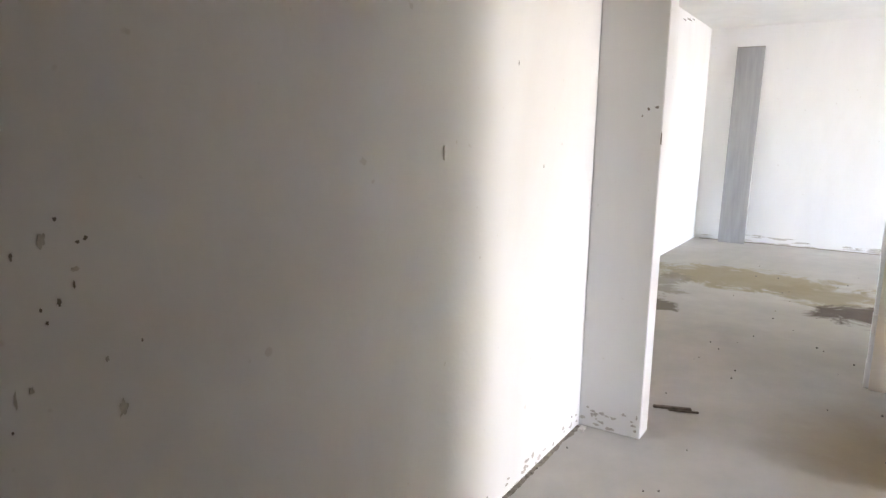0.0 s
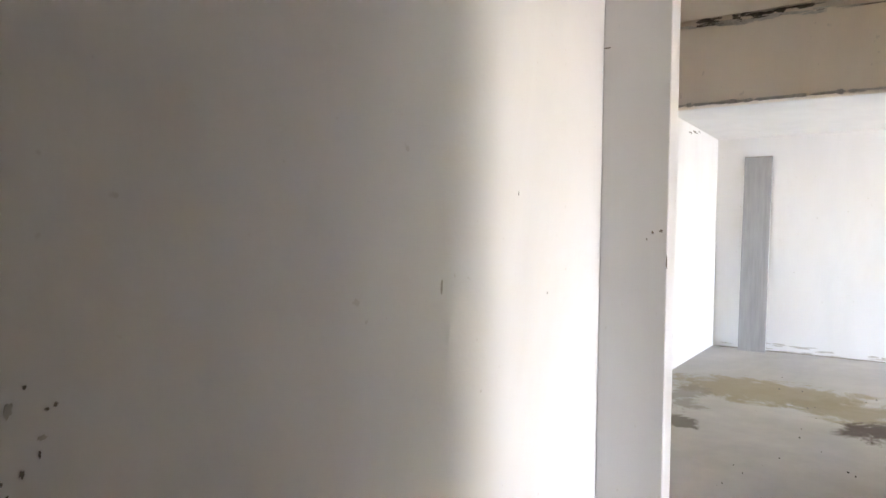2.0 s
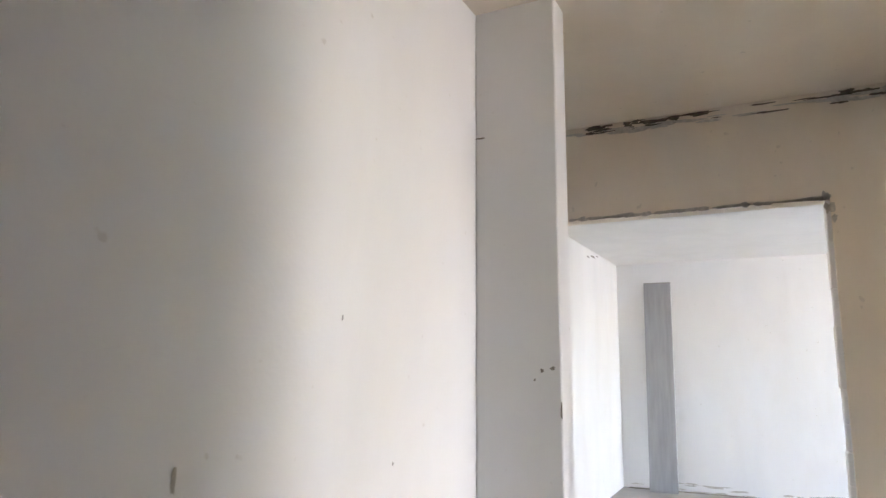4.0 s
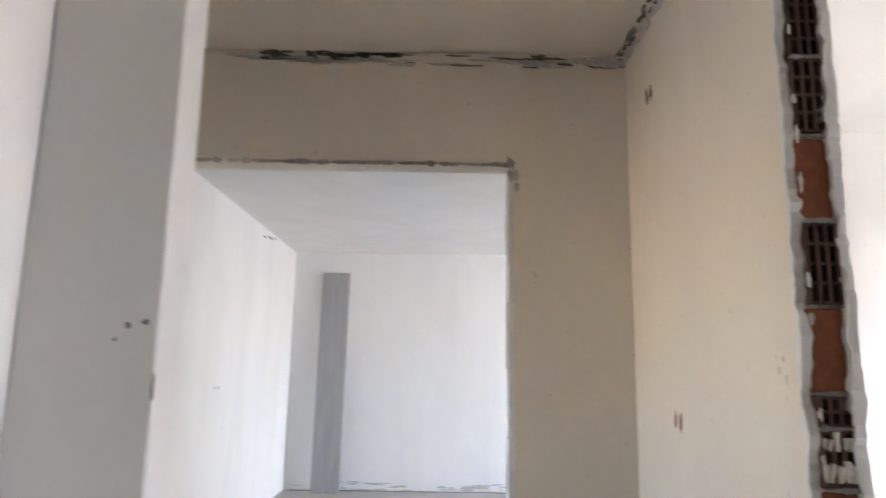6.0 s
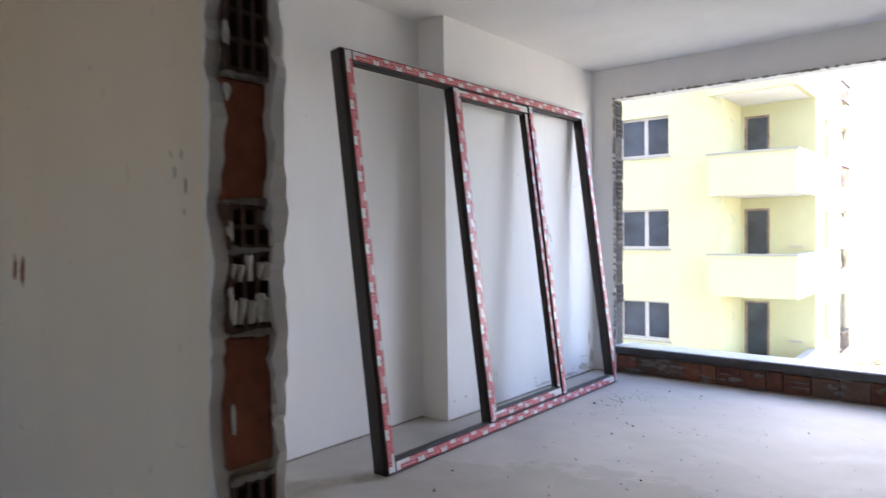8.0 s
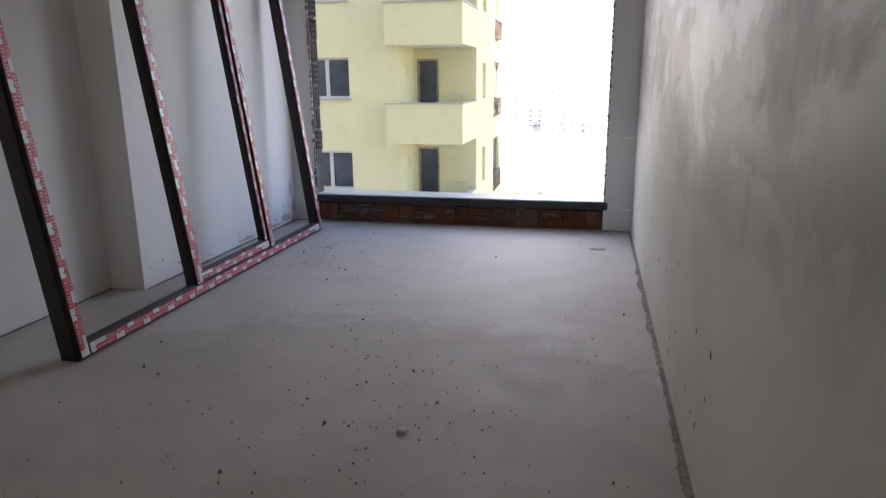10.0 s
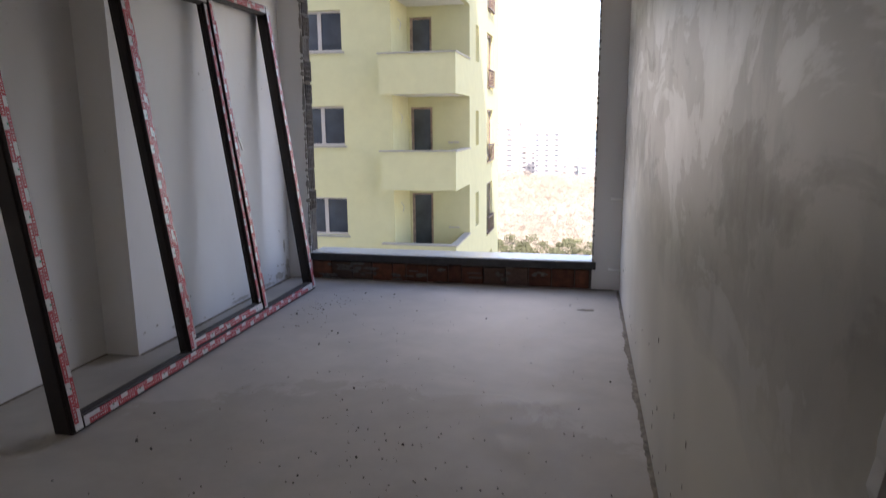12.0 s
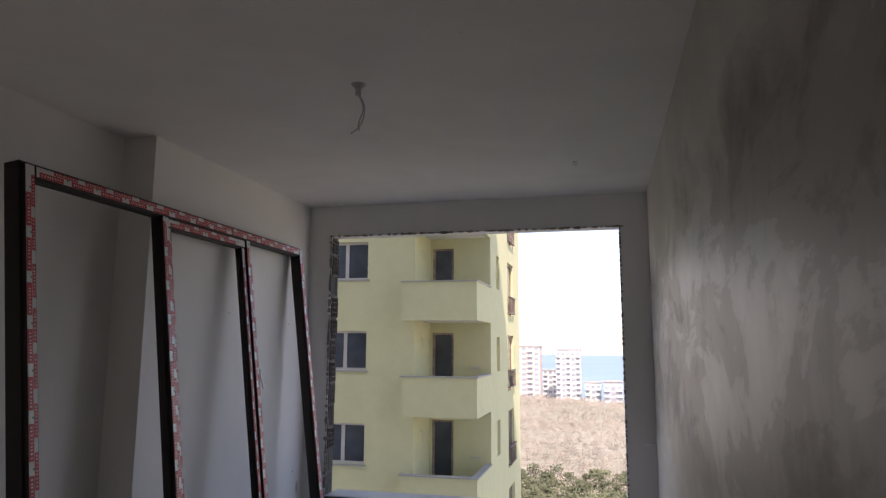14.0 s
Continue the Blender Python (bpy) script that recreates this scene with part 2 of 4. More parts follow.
def add_box(bm, lo, hi, bevel=0.0):
    r = bmesh.ops.create_cube(bm, size=1)
    vs = r["verts"]
    for v in vs:
        v.co = Vector([(lo[i] + hi[i]) / 2 + v.co[i] * (hi[i] - lo[i]) for i in range(3)])
    if bevel:
        es = list({e for v in vs for e in v.link_edges})
        bmesh.ops.bevel(bm, geom=es, offset=bevel, segments=1, affect='EDGES')


def box(lo, hi, bevel=0.0):
    bm = bmesh.new()
    add_box(bm, lo, hi, bevel)
    return bm


def pierced(lo, hi, holes=(), axis=0):
    """A slab from lo to hi with rectangular holes right through it; holes: (a0, a1, z0, z1) along axis 0 (x) or 1 (y)."""
    aa = sorted({lo[axis], hi[axis], *(min(max(h[i], lo[axis]), hi[axis]) for h in holes for i in (0, 1))})
    zz = sorted({lo[2], hi[2], *(min(max(h[i], lo[2]), hi[2]) for h in holes for i in (2, 3))})
    bm = bmesh.new()
    for a0, a1 in zip(aa, aa[1:]):
        for z0, z1 in zip(zz, zz[1:]):
            ca, cz = (a0 + a1) / 2, (z0 + z1) / 2
            if any(h[0] < ca < h[1] and h[2] < cz < h[3] for h in holes):
                continue
            l, h = [lo[0], lo[1], z0], [hi[0], hi[1], z1]
            l[axis], h[axis] = a0, a1
            add_box(bm, l, h)
    bmesh.ops.remove_doubles(bm, verts=bm.verts, dist=1e-5)
    bm.verts.index_update()
    seen = {}
    for f in bm.faces:
        seen.setdefault(tuple(sorted(v.index for v in f.verts)), []).append(f)
    bmesh.ops.delete(bm, geom=[f for g in seen.values() if len(g) > 1 for f in g], context='FACES')
    return bm


def cylinder(bm, a, b, r, seg=12):
    a, b = Vector(a), Vector(b)
    m = Matrix.Translation((a + b) / 2) @ (b - a).to_track_quat("Z", "Y").to_matrix().to_4x4()
    bmesh.ops.create_cone(bm, cap_ends=True, segments=seg, radius1=r, radius2=r, depth=(b - a).length, matrix=m)


def structure(name, bm, material, label):
    return tagged(part(name, bm, material), label, name.split("_")[0], kind="structure")


rng = random.Random(7)


def ragged(bm, origin, u, v, width, height, n=14, wob=0.45, proud=0.004):
    """A flake with a torn outline, lying on a wall; u and v span the wall."""
    o, u, v = Vector(origin), Vector(u), Vector(v)
    w = u.cross(v).normalized() * proud
    pts = []
    for i in range(n):
        a = 2 * math.pi * i / n
        k = 1 - wob * rng.random()
        pts.append(o + u * math.cos(a) * width / 2 * k + v * math.sin(a) * height / 2 * k)
    low = [bm.verts.new(p - w * 0.5) for p in pts]
    top = [bm.verts.new(p + w) for p in pts]
    bm.faces.new(top)
    for i in range(n):
        bm.faces.new((low[i], low[(i + 1) % n], top[(i + 1) % n], top[i]))


# ---- the large structure ----
structure("floor", box((-7.4, -7.7, -0.2), (3.5, 0.0, 0.0)), M_FLOOR, "bare grey concrete screed floor, dusty and stained")
wall_n = structure("wall_north", pierced((-7.4, 0.0, -0.2), (3.5, 0.14, 2.9), [(WIN_X0, WIN_X1, 0.0, WIN_Z1), (-6.75, -3.55, 0.24, 2.45)]),
                   M_WHITE, "white plastered outer wall with a raw window opening")
structure("wall_right", box((0.0, DOOR_Y1, 0), (0.14, 0.0, 2.9)), M_SKIM, "patchy grey skim-coated plaster wall, partly polished")
structure("wall_left", pierced((-3.25, STEP_Y, 0), (LEFT_FAR, 0.0, 2.9), axis=1), M_WHITE, "white plastered wall, thicker stretch beside the window")
structure("wall_left_recess", box((-3.25, DOOR_Y0, 0), (LEFT_NEAR, STEP_Y, 2.9)), M_WHITE, "white plastered wall, set back behind the pier")
# thin brick wall between hall and window room: two plaster skins round a brick core
jamb_wall = structure("wall_door", pierced((-3.25, DOOR_Y0, 0), (JAMB_L - 0.03, DOOR_Y1, 2.9)), M_HALL, "thin plastered brick wall with a raw doorway end")
structure("wall_door_east", box((JAMB_R + 0.03, DOOR_Y0, 0), (3.5, DOOR_Y1, 2.9)), M_HALL, "thin plastered brick wall beside the doorway")
structure("lintel_door", box((JAMB_L - 0.03, DOOR_Y0, 2.56), (JAMB_R + 0.03, DOOR_Y1, 2.9)), M_HALL, "plastered lintel over the raw doorway")
structure("wall_hall", box((STUB_X0, WALL_A - 0.14, 0), (3.5, WALL_A, 2.9)), M_WHITE, "white plastered hall wall with dirty splashes")
structure("wall_stub", box((STUB_X0, WALL_A, 0), (STUB_X1, STUB_Y, 2.9), 0.004), M_WHITE, "short plastered wall return, scuffed at its foot")
structure("wall_facing", pierced((FACE_X0, -7.46, 0), (FACE_X1, DOOR_Y0, 2.9), [(-7.05, -5.488, 0, LINTEL)], axis=1), M_HALL, "plastered partition with a ragged doorway opening")
structure("wall_vestibule", pierced((FACE_X1, -7.3, 0), (STUB_X0, -7.16, 2.9), [(-2.02, -1.06, 0, 2.15)]), M_HALL, "plastered wall with an added doorway to the unseen side room")
# added unseen side room: its window lights the hall, a deep balcony blocks sun
structure("floor_side", box((-3.4, -10.3, -0.2), (-0.2, -7.7, 0.0)), M_FLOOR, "bare concrete floor of the added side room")
structure("ceiling_side", box((-3.4, -12.6, 2.66), (-0.2, -7.6, 2.88)), M_CEIL, "plastered ceiling of the added room, running out to block the sun")
structure("wall_side_south", pierced((-3.2, -10.3, 0), (-0.4, -10.1, 2.66), [(-2.1, -1.1, 1.2, 2.05)]), M_WHITE, "plastered outer wall of the added room with a small light opening")
structure("wall_side_west", box((-3.4, -10.3, 0), (-3.2, -7.6, 2.66)), M_WHITE, "plain plastered wall of the added side room")
structure("wall_side_east", box((-0.4, -10.3, 0), (-0.2, -7.3, 2.66)), M_WHITE, "plain plastered wall of the added side room")
structure("wall_side_north", box((STUB_X0, -7.6, 0), (-0.4, -7.3, 2.66)), M_WHITE, "plain plastered wall of the added side room by the doorway")
structure("wall_vestibule_end", box((STUB_X0, -7.3, 0), (STUB_X1, WALL_A - 0.14, 2.9)), M_HALL, "plain plastered wall closing the vestibule")
structure("wall_living_west", box((-7.4, -7.6, 0), (FAR_X, 0.0, 2.9)), M_WHITE, "white plastered living room wall with dirty foot")
structure("wall_living_south", box((FAR_X, -7.6, 0), (FACE_X1, LIV_Y0, 2.9)), M_WHITE, "white plastered living room side wall")
structure("wall_hall_end", box((3.3, WALL_A, 0), (3.5, DOOR_Y0, 2.9)), M_HALL, "plain plastered wall at the hall's end")
structure("ceiling", box((LEFT_NEAR, DOOR_Y1, ROOM_H), (0.0, 0.0, 2.9)), M_CEIL, "white plastered ceiling of the window room")
structure("ceiling_hall", box((FACE_X1, -7.3, HALL_H), (3.3, DOOR_Y0, 2.88)), M_HALL, "plastered hall ceiling tinted for warm shade, broken along one edge")
structure("ceiling_living", pierced((FAR_X, LIV_Y0, HALL_H - 0.02), (-3.25, 0.0, 2.88)), M_CEIL, "white plastered living room ceiling")
structure("ceiling_living_bay", box((-3.25, LIV_Y0, HALL_H - 0.02), (FACE_X0, DOOR_Y0, 2.88)), M_CEIL, "white plastered living room ceiling by the doorway")
# the storeys of this house above and below the flat
M_HOUSE = plain("grey_house_render", (0.55, 0.53, 0.495), 0.9, vary=0.08, scale=2, bump=0.1)
M_HOUSEGLASS = plain("dark_house_glass", (0.04, 0.05, 0.06), 0.1, vary=0.2, scale=1, bump=0)
house_walls = [structure("wall_house_above", box((-22, 0.0, 2.9), (16, 0.25, 34.0)), M_HOUSE, "grey rendered outer wall of the storeys above"),
               structure("wall_house_below", box((-22, -0.05, -14.0), (16, 0.2, -0.2)), M_HOUSE, "grey rendered outer wall of the storeys below"),
               structure("wall_house_west", box((-22, 0.0, -0.2), (-7.4, 0.2, 2.9)), M_HOUSE, "grey rendered outer wall beside the flat")]
for owner, levels in zip(house_walls, ((3.0, 6.0, 9.0), (-3.0, -6.0), (0.0,))):
    for level in levels:
        for wx in (-18.6, -15.4, -12.2, -9.4):
            face_y = 0.25 if level > 0 else 0.2
            glass = part("window", box((wx, face_y - 0.02, level + 0.85), (wx + 1.5, face_y + 0.012, level + 2.2)), M_HOUSEGLASS, owner, "dark window in the grey wall")
            part("window_frame", pierced((wx - 0.06, face_y - 0.02, level + 0.79), (wx + 1.56, face_y + 0.03, level + 2.26),
                                         [(wx, wx + 0.72, level + 0.85, level + 2.2), (wx + 0.78, wx + 1.5, level + 0.85, level + 2.2)]), M_PIPE, glass, "white window frame")
        part("storey_band", box((-22, (0.25 if level > 0 else 0.2) - 0.01, level - 0.18 if level else 0.02), (-7.5, 0.3, level + 0.1 if level else 0.12)), M_WHITE, owner, "pale storey band")


# ---- brickwork ----
def solid_brick(lo, hi, parent, material=None):
    return part("brick", box(lo, hi, 0.004), material or M_BRICK, parent)


def hollow_brick(origin, u, v, w, width, height, depth, parent, cols=2, rows=4, material=None):
    """The cut end of a hollow clay block: webs round open cells. u across, v up, w out of the wall."""
    bm = bmesh.new()
    u, v, w, o = Vector(u), Vector(v), Vector(w), Vector(origin)
    t = 0.007

    def bar(a0, a1, b0, b1, d0, d1):
        before = set(bm.verts)
        add_box(bm, (a0, b0, d0), (a1, b1, d1))
        for q in set(bm.verts) - before:
            q.co = o + u * q.co.x + v * q.co.y + w * q.co.z
    for i in range(cols + 1):
        a = i * (width - t) / cols
        bar(a, a + t, 0, height, -depth, -0.004 * rng.random())
    for j in range(rows + 1):
        b = j * (height - t) / rows
        bar(t, width - t, b, b + t, -depth, -0.001 - 0.005 * rng.random())
    bar(0, width, 0, height, -depth - 0.006, -depth)
    bmesh.ops.recalc_face_normals(bm, faces=bm.faces)
    return part("hollow_brick", bm, material or M_CLAY_DARK, parent)


def plaster_skin(x_in, x_out, y0, y1, z1, seed):
    """A plaster edge that ends unevenly, from floor to lintel."""
    r = random.Random(seed)
    bm = bmesh.new()
    rows, z = [], 0.0
    off = sway = 0.0
    while z < z1:
        off = 0.7 * off + r.uniform(-0.007, 0.007)
        sway = 0.6 * sway + r.uniform(-0.005, 0.005)
        x, dy = x_out + off, max(-0.009, min(0.011, sway)) + r.uniform(-0.003, 0.003)
        inner = (y1 + dy) if y0 < (DOOR_Y0 + DOOR_Y1) / 2 else y1
        outer = y0 if y0 < (DOOR_Y0 + DOOR_Y1) / 2 else (y0 + dy)
        rows.append([bm.verts.new(p) for p in ((x_in, outer, z), (x, outer, z), (x, inner, z), (x_in, inner, z))])
        z += r.uniform(0.010, 0.028)
    for a, b in zip(rows, rows[1:]):
        for i in range(4):
            bm.faces.new((a[i], a[(i + 1) % 4], b[(i + 1) % 4], b[i]))
    bm.faces.new(rows[0])
    bm.faces.new(rows[-1])
    bmesh.ops.recalc_face_normals(bm, faces=bm.faces)
    return bm


# heights of the courses at the doorway's end: (z0, z1, kind)
COURSES = [(0.02, 0.19, "red"), (0.20, 0.38, "cell"), (0.39, 0.56, "red"), (0.57, 0.74, "cell"), (0.75, 0.905, "cell"), (0.925, 1.118, "red"),
           (1.125, 1.24, "tooth"), (1.245, 1.31, "cell"), (1.315, 1.492, "red"), (1.50, 1.678, "cell"), (1.685, 1.872, "red"),
           (1.885, 2.06, "cell"), (2.065, 2.24, "cell"), (2.25, 2.43, "red"), (2.44, 2.55, "cell")]


def doorway_end(parent, x, out):
    y0, y1 = DOOR_Y0 + 0.020, DOOR_Y1 - 0.018
    xin = x - out * 0.03
    for s, (a, b) in enumerate(((DOOR_Y0, y0 + 0.004), (y1 - 0.004, DOOR_Y1))):
        part("plaster_edge", plaster_skin(xin, x - out * (0.018 if s == 0 else 0.0), a, b, 2.56, 11 + s + int(out)), M_WHITE, parent, "ragged white plaster edge")
    for z0, z1, kind in COURSES:
        if kind == "red":
            solid_brick((min(xin - out * 0.01, x - out * 0.014), y0, z0), (max(xin - out * 0.01, x - out * 0.014), y1, z1), parent)
        else:
            hollow_brick((x - out * 0.004, y0 + 0.002, z0), (0, 1, 0), (0, 0, 1), (out, 0, 0), y1 - y0 - 0.004, z1 - z0, 0.024, parent,
                         3, max(2, round((z1 - z0) / 0.042)))
        if kind == "tooth":
            bm = bmesh.new()
            for zz in (z0 + 0.012, z0 + 0.075):
                for i in range(5):
                    yy = y0 + 0.008 + i * 0.0145
                    cylinder(bm, (x - out * 0.012, yy, zz), (x - out * 0.004, yy + rng.uniform(-.004, .004), zz + rng.uniform(0.02, 0.045)), rng.uniform(0.004, 0.008), 6)
            part("mortar_squeeze", bm, M_GYPSUM, parent, "white mortar squeezed between cells")
        bm = bmesh.new()
        for i in range(4):
            ragged(bm, (x - out * 0.010, y0 + 0.012 + i * 0.018, z1 + 0.004), (0, out, 0), (0, 0, 1), 0.032, rng.uniform(0.008, 0.018), 9, 0.5, 0.006)
        part("mortar_joint", bm, M_MORTAR, parent)
    # mortar smeared along both flanks of the bricks
    bm = bmesh.new()
    z = 0.05
    while z < 2.4:
        for yy in (y0 + 0.004, y1 - 0.004):
            ragged(bm, (x - out * 0.006, yy, z), (0, out, 0), (0, 0, 1), rng.uniform(0.005, 0.014), rng.uniform(0.02, 0.07), 11, 0.6, 0.004)
        z += rng.uniform(0.08, 0.22)
    part("mortar_smear", bm, M_GYPSUM, parent, "pale mortar smears")


doorway_end(jamb_wall, JAMB_L, 1.0)
east = bpy.data.objects["wall_door_east"]
doorway_end(east, JAMB_R, -1.0)

# parapet under the window: bricks on edge, dark stone sill
parapet = structure("wall_parapet", box((WIN_X0, 0.02, -0.1), (WIN_X1, 0.2, 0.165)), M_DARKMORTAR, "low raw brick parapet under the window opening")
x = WIN_X0 + 0.01
while x < WIN_X1 - 0.05:
    w = min(rng.choice((0.19, 0.19, 0.185, 0.12)), WIN_X1 - 0.004 - x)
    solid_brick((x, rng.uniform(-0.004, 0.004), 0.004), (x + w - 0.008, 0.05, rng.uniform(0.15, 0.163)), parapet, M_CLAY_DARK if rng.random() < 0.25 else M_OLDBRICK)
    x += w
bm = bmesh.new()
for i in range(34):
    ragged(bm, (rng.uniform(WIN_X0 + 0.1, WIN_X1 - 0.1), -0.006, rng.uniform(0.0, 0.16)), (1, 0, 0), (0, 0, 1), rng.uniform(0.04, 0.2), rng.uniform(0.015, 0.05), 11, 0.5, 0.003)
part("mortar_smear", bm, M_DARKMORTAR, parapet, "grey mortar smears on brick")
sill = structure("window_sill", box((WIN_X0 + 0.002, 0.0, 0.205), (WIN_X1 + 0.002, 0.26, 0.236), 0.004), M_STONE, "polished stone sill, top pale with painted sky sheen, edge dark")
part("sill_edge", box((WIN_X0 + 0.002, -0.028, 0.17), (WIN_X1 + 0.03, 0.0, 0.232), 0.006), M_STONEEDGE, sill, "dark front edge of the stone sill")
part("mortar_bed", box((WIN_X0 + 0.002, 0.004, 0.165), (WIN_X1 - 0.002, 0.24, 0.205)), M_MORTAR, sill)

# raw edges of the window opening
part("reveal_core", box((WIN_X0 - 0.002, 0.012, 0.24), (WIN_X0 + 0.004, 0.132, WIN_Z1 - 0.004)), M_DARKMORTAR, wall_n, "dark mortar behind the cut bricks")
z = 0.24
while z < WIN_Z1 - 0.05:
    h = min(0.185, WIN_Z1 - 0.01 - z)
    hollow_brick((WIN_X0 + 0.016 + rng.uniform(-.006, .006), 0.012, z), (0, 1, 0), (0, 0, 1), (1, 0, 0), 0.115, h - rng.uniform(0.008, 0.02), 0.018, wall_n, 3, 4, M_DARKMORTAR)
    z += h
bm = bmesh.new()
z = 0.25
while z < WIN_Z1:
    ragged(bm, (WIN_X0 - 0.002, -0.004, z), (1, 0, 0), (0, 0, 1), rng.uniform(0.01, 0.05), rng.uniform(0.03, 0.09), 9, 0.5, 0.006)
    ragged(bm, (WIN_X1 + 0.004, -0.004, z), (1, 0, 0), (0, 0, 1), rng.uniform(0.008, 0.03), rng.uniform(0.02, 0.07), 9, 0.5, 0.005)
    z += rng.uniform(0.03, 0.07)
x = WIN_X0
while x < WIN_X1:
    ragged(bm, (x, -0.004, WIN_Z1 + 0.002), (1, 0, 0), (0, 0, 1), rng.uniform(0.03, 0.12), rng.uniform(0.01, 0.03), 9, 0.5, 0.006)
    x += rng.uniform(0.03, 0.09)
part("ragged_edge", bm, M_MORTAR, wall_n, "ragged mortar edge round the opening")

# ---- broken plaster ----
face = bpy.data.objects["wall_facing"]
gap, flake, torn = bmesh.new(), bmesh.new(), bmesh.new()
Y, Z = (0, 1, 0), (0, 0, 1)
for y0, y1, dens, hh in ((-6.62, -6.0, 16, 0.030), (-6.0, -5.4, 7, 0.010), (-5.42, -5.04, 14, 0.032)):
    for i in range(dens):
        yy = rng.uniform(y0, y1)
        ragged(gap, (FACE_X1 + 0.001, yy, HALL_H - 0.012 - rng.uniform(0, 0.045)), Y, Z, rng.uniform(0.05, 0.2), hh * rng.uniform(0.4, 1.0), 13, 0.6, 0.003)
        ragged(flake, (FACE_X1 + 0.002, yy + rng.uniform(-.1, .1), HALL_H - 0.03 - rng.uniform(0, 0.03)), Y, Z, rng.uniform(0.06, 0.2), hh * rng.uniform(0.3, 0.8), 13, 0.6, 0.006)
for i in range(22):
    xx = FACE_X1 + 0.01 + 0.5 * rng.random() ** 1.6
    ragged(gap, (xx, DOOR_Y0 - 0.006 - 0.03 * rng.random(), HALL_H - 0.001), (1, 0, 0), (0, -1, 0), rng.uniform(0.03, 0.12), rng.uniform(0.008, 0.022), 13, 0.6, 0.003)
    ragged(flake, (xx + rng.uniform(-.05, .05), DOOR_Y0 - 0.001, HALL_H - 0.01 - 0.03 * rng.random()), (1, 0, 0), Z, rng.uniform(0.03, 0.1), rng.uniform(0.006, 0.02), 13, 0.6, 0.004)
for i in range(16):
    ragged(flake, (FACE_X1 + 0.004, rng.uniform(-5.3, -5.03), HALL_H - rng.uniform(0.01, 0.05)), Y, Z, rng.uniform(0.04, 0.14), rng.uniform(0.006, 0.014), 13, 0.6, 0.008)
    ragged(gap, (FACE_X1 + 0.001, rng.uniform(-6.55, -6.1), HALL_H - rng.uniform(0.005, 0.05)), Y, Z, rng.uniform(0.03, 0.12), rng.uniform(0.004, 0.012), 13, 0.6, 0.005)
yy = -7.0
while yy < -5.49:
    ragged(torn, (FACE_X1 + 0.002, yy, LINTEL + 0.002), Y, Z, rng.uniform(0.05, 0.15), rng.uniform(0.012, 0.032), 11, 0.5, 0.004)
    yy += rng.uniform(0.03, 0.07)
for i in range(8):
    ragged(torn, (FACE_X1 + 0.002, -5.488 + rng.uniform(-.02, .012), LINTEL - rng.uniform(-.02, .1)), Y, Z, 0.03, rng.uniform(0.02, 0.05), 11, 0.5, 0.004)
part("gap_shade", gap, M_GAP, face, "flat dark flakes painting the shade in broken plaster")
part("plaster_flake", flake, M_GYPSUM, face, "loose white plaster flakes")
part("torn_edge", torn, M_FAINT, face, "torn plaster edge of the opening")
# reveal gets the whiter plaster to imitate light from the living room
bm = bmesh.new()
zz = 0.0
while zz < LINTEL - 0.02:
    h = min(rng.uniform(0.08, 0.3), LINTEL - 0.004 - zz)
    add_box(bm, (FACE_X0 + 0.002, -5.510 + rng.uniform(-.004, .006), zz), (FACE_X1 - 0.022 - rng.uniform(0, 0.012), -5.487, zz + h), 0.004)
    zz += h
part("reveal_edge", bm, M_WHITE, face, "rough plaster reveal, whitened as if lit from the living room")


# ---- marks on the walls ----
def marks(parent, name, spec, plane, material, label):
    """Flat marks, dirt as well as painted hole darkness: (a, z, width, height) on the plane given by origin, u."""
    bm = bmesh.new()
    o, u = Vector(plane[0]), Vector(plane[1])
    for a, zz, w, h in spec:
        p = o + u * a
        ragged(bm, (p.x, p.y, zz), u, Z, w * 0.85, h * 0.85, 16, 0.55, 0.0008)
    return part(name, bm, material, parent, label)


hall_wall = bpy.data.objects["wall_hall"]
plane_a = ((0, WALL_A + 0.001, 0), (-1, 0, 0))
marks(hall_wall, "splash", [(-1.424, 1.189, .008, .010), (-1.488, 1.142, .006, .022), (-1.393, 1.151, .010, .008), (-1.403, 1.085, .005, .022), (-1.427, 1.063, .011, .017),
                            (-1.454, 1.056, .006, .012), (-1.447, 1.035, .007, .010), (-1.297, 0.97, .006, .008), (-1.508, 0.884, .005, .009), (-1.38, 1.156, .010, .012),
                            (0.09, 1.55, .004, .02), (0.324, 1.204, .005, .015)], plane_a, M_SMUDGE, "dark dried splashes")
marks(hall_wall, "smear", [(-1.445, 1.160, .016, .038), (-1.338, 0.862, .026, .046), (-1.40, 1.11, .02, .012), (-1.477, 0.939, .012, .014), (-0.358, 1.268, .014, .06),
                           (-1.36, 0.955, .01, .014), (-1.50, 0.93, .006, .04)], plane_a, M_FAINT, "faint grey smears")
bm = bmesh.new()
for i in range(46):
    ragged(bm, (rng.uniform(-0.84, 1.6), WALL_A + 0.001, rng.uniform(0.0, 0.09) ** 1.1), (-1, 0, 0), Z, rng.uniform(0.01, 0.05), rng.uniform(0.006, 0.03), 10, 0.6, 0.002)
part("foot_dirt", bm, M_FAINT, hall_wall, "dirt along the wall's foot")
stub = bpy.data.objects["wall_stub"]
plane_s = ((STUB_X1 + 0.001, 0, 0), (0, 1, 0))
marks(stub, "chip", [(-6.395, 1.427, .018, .022), (-6.362, 1.435, .026, .018), (-6.42, 1.40, .010, .014), (-6.60, 2.203, .05, .010), (-6.337, 1.31, .008, .09)], plane_s, M_SMUDGE, "dark chips in the plaster")
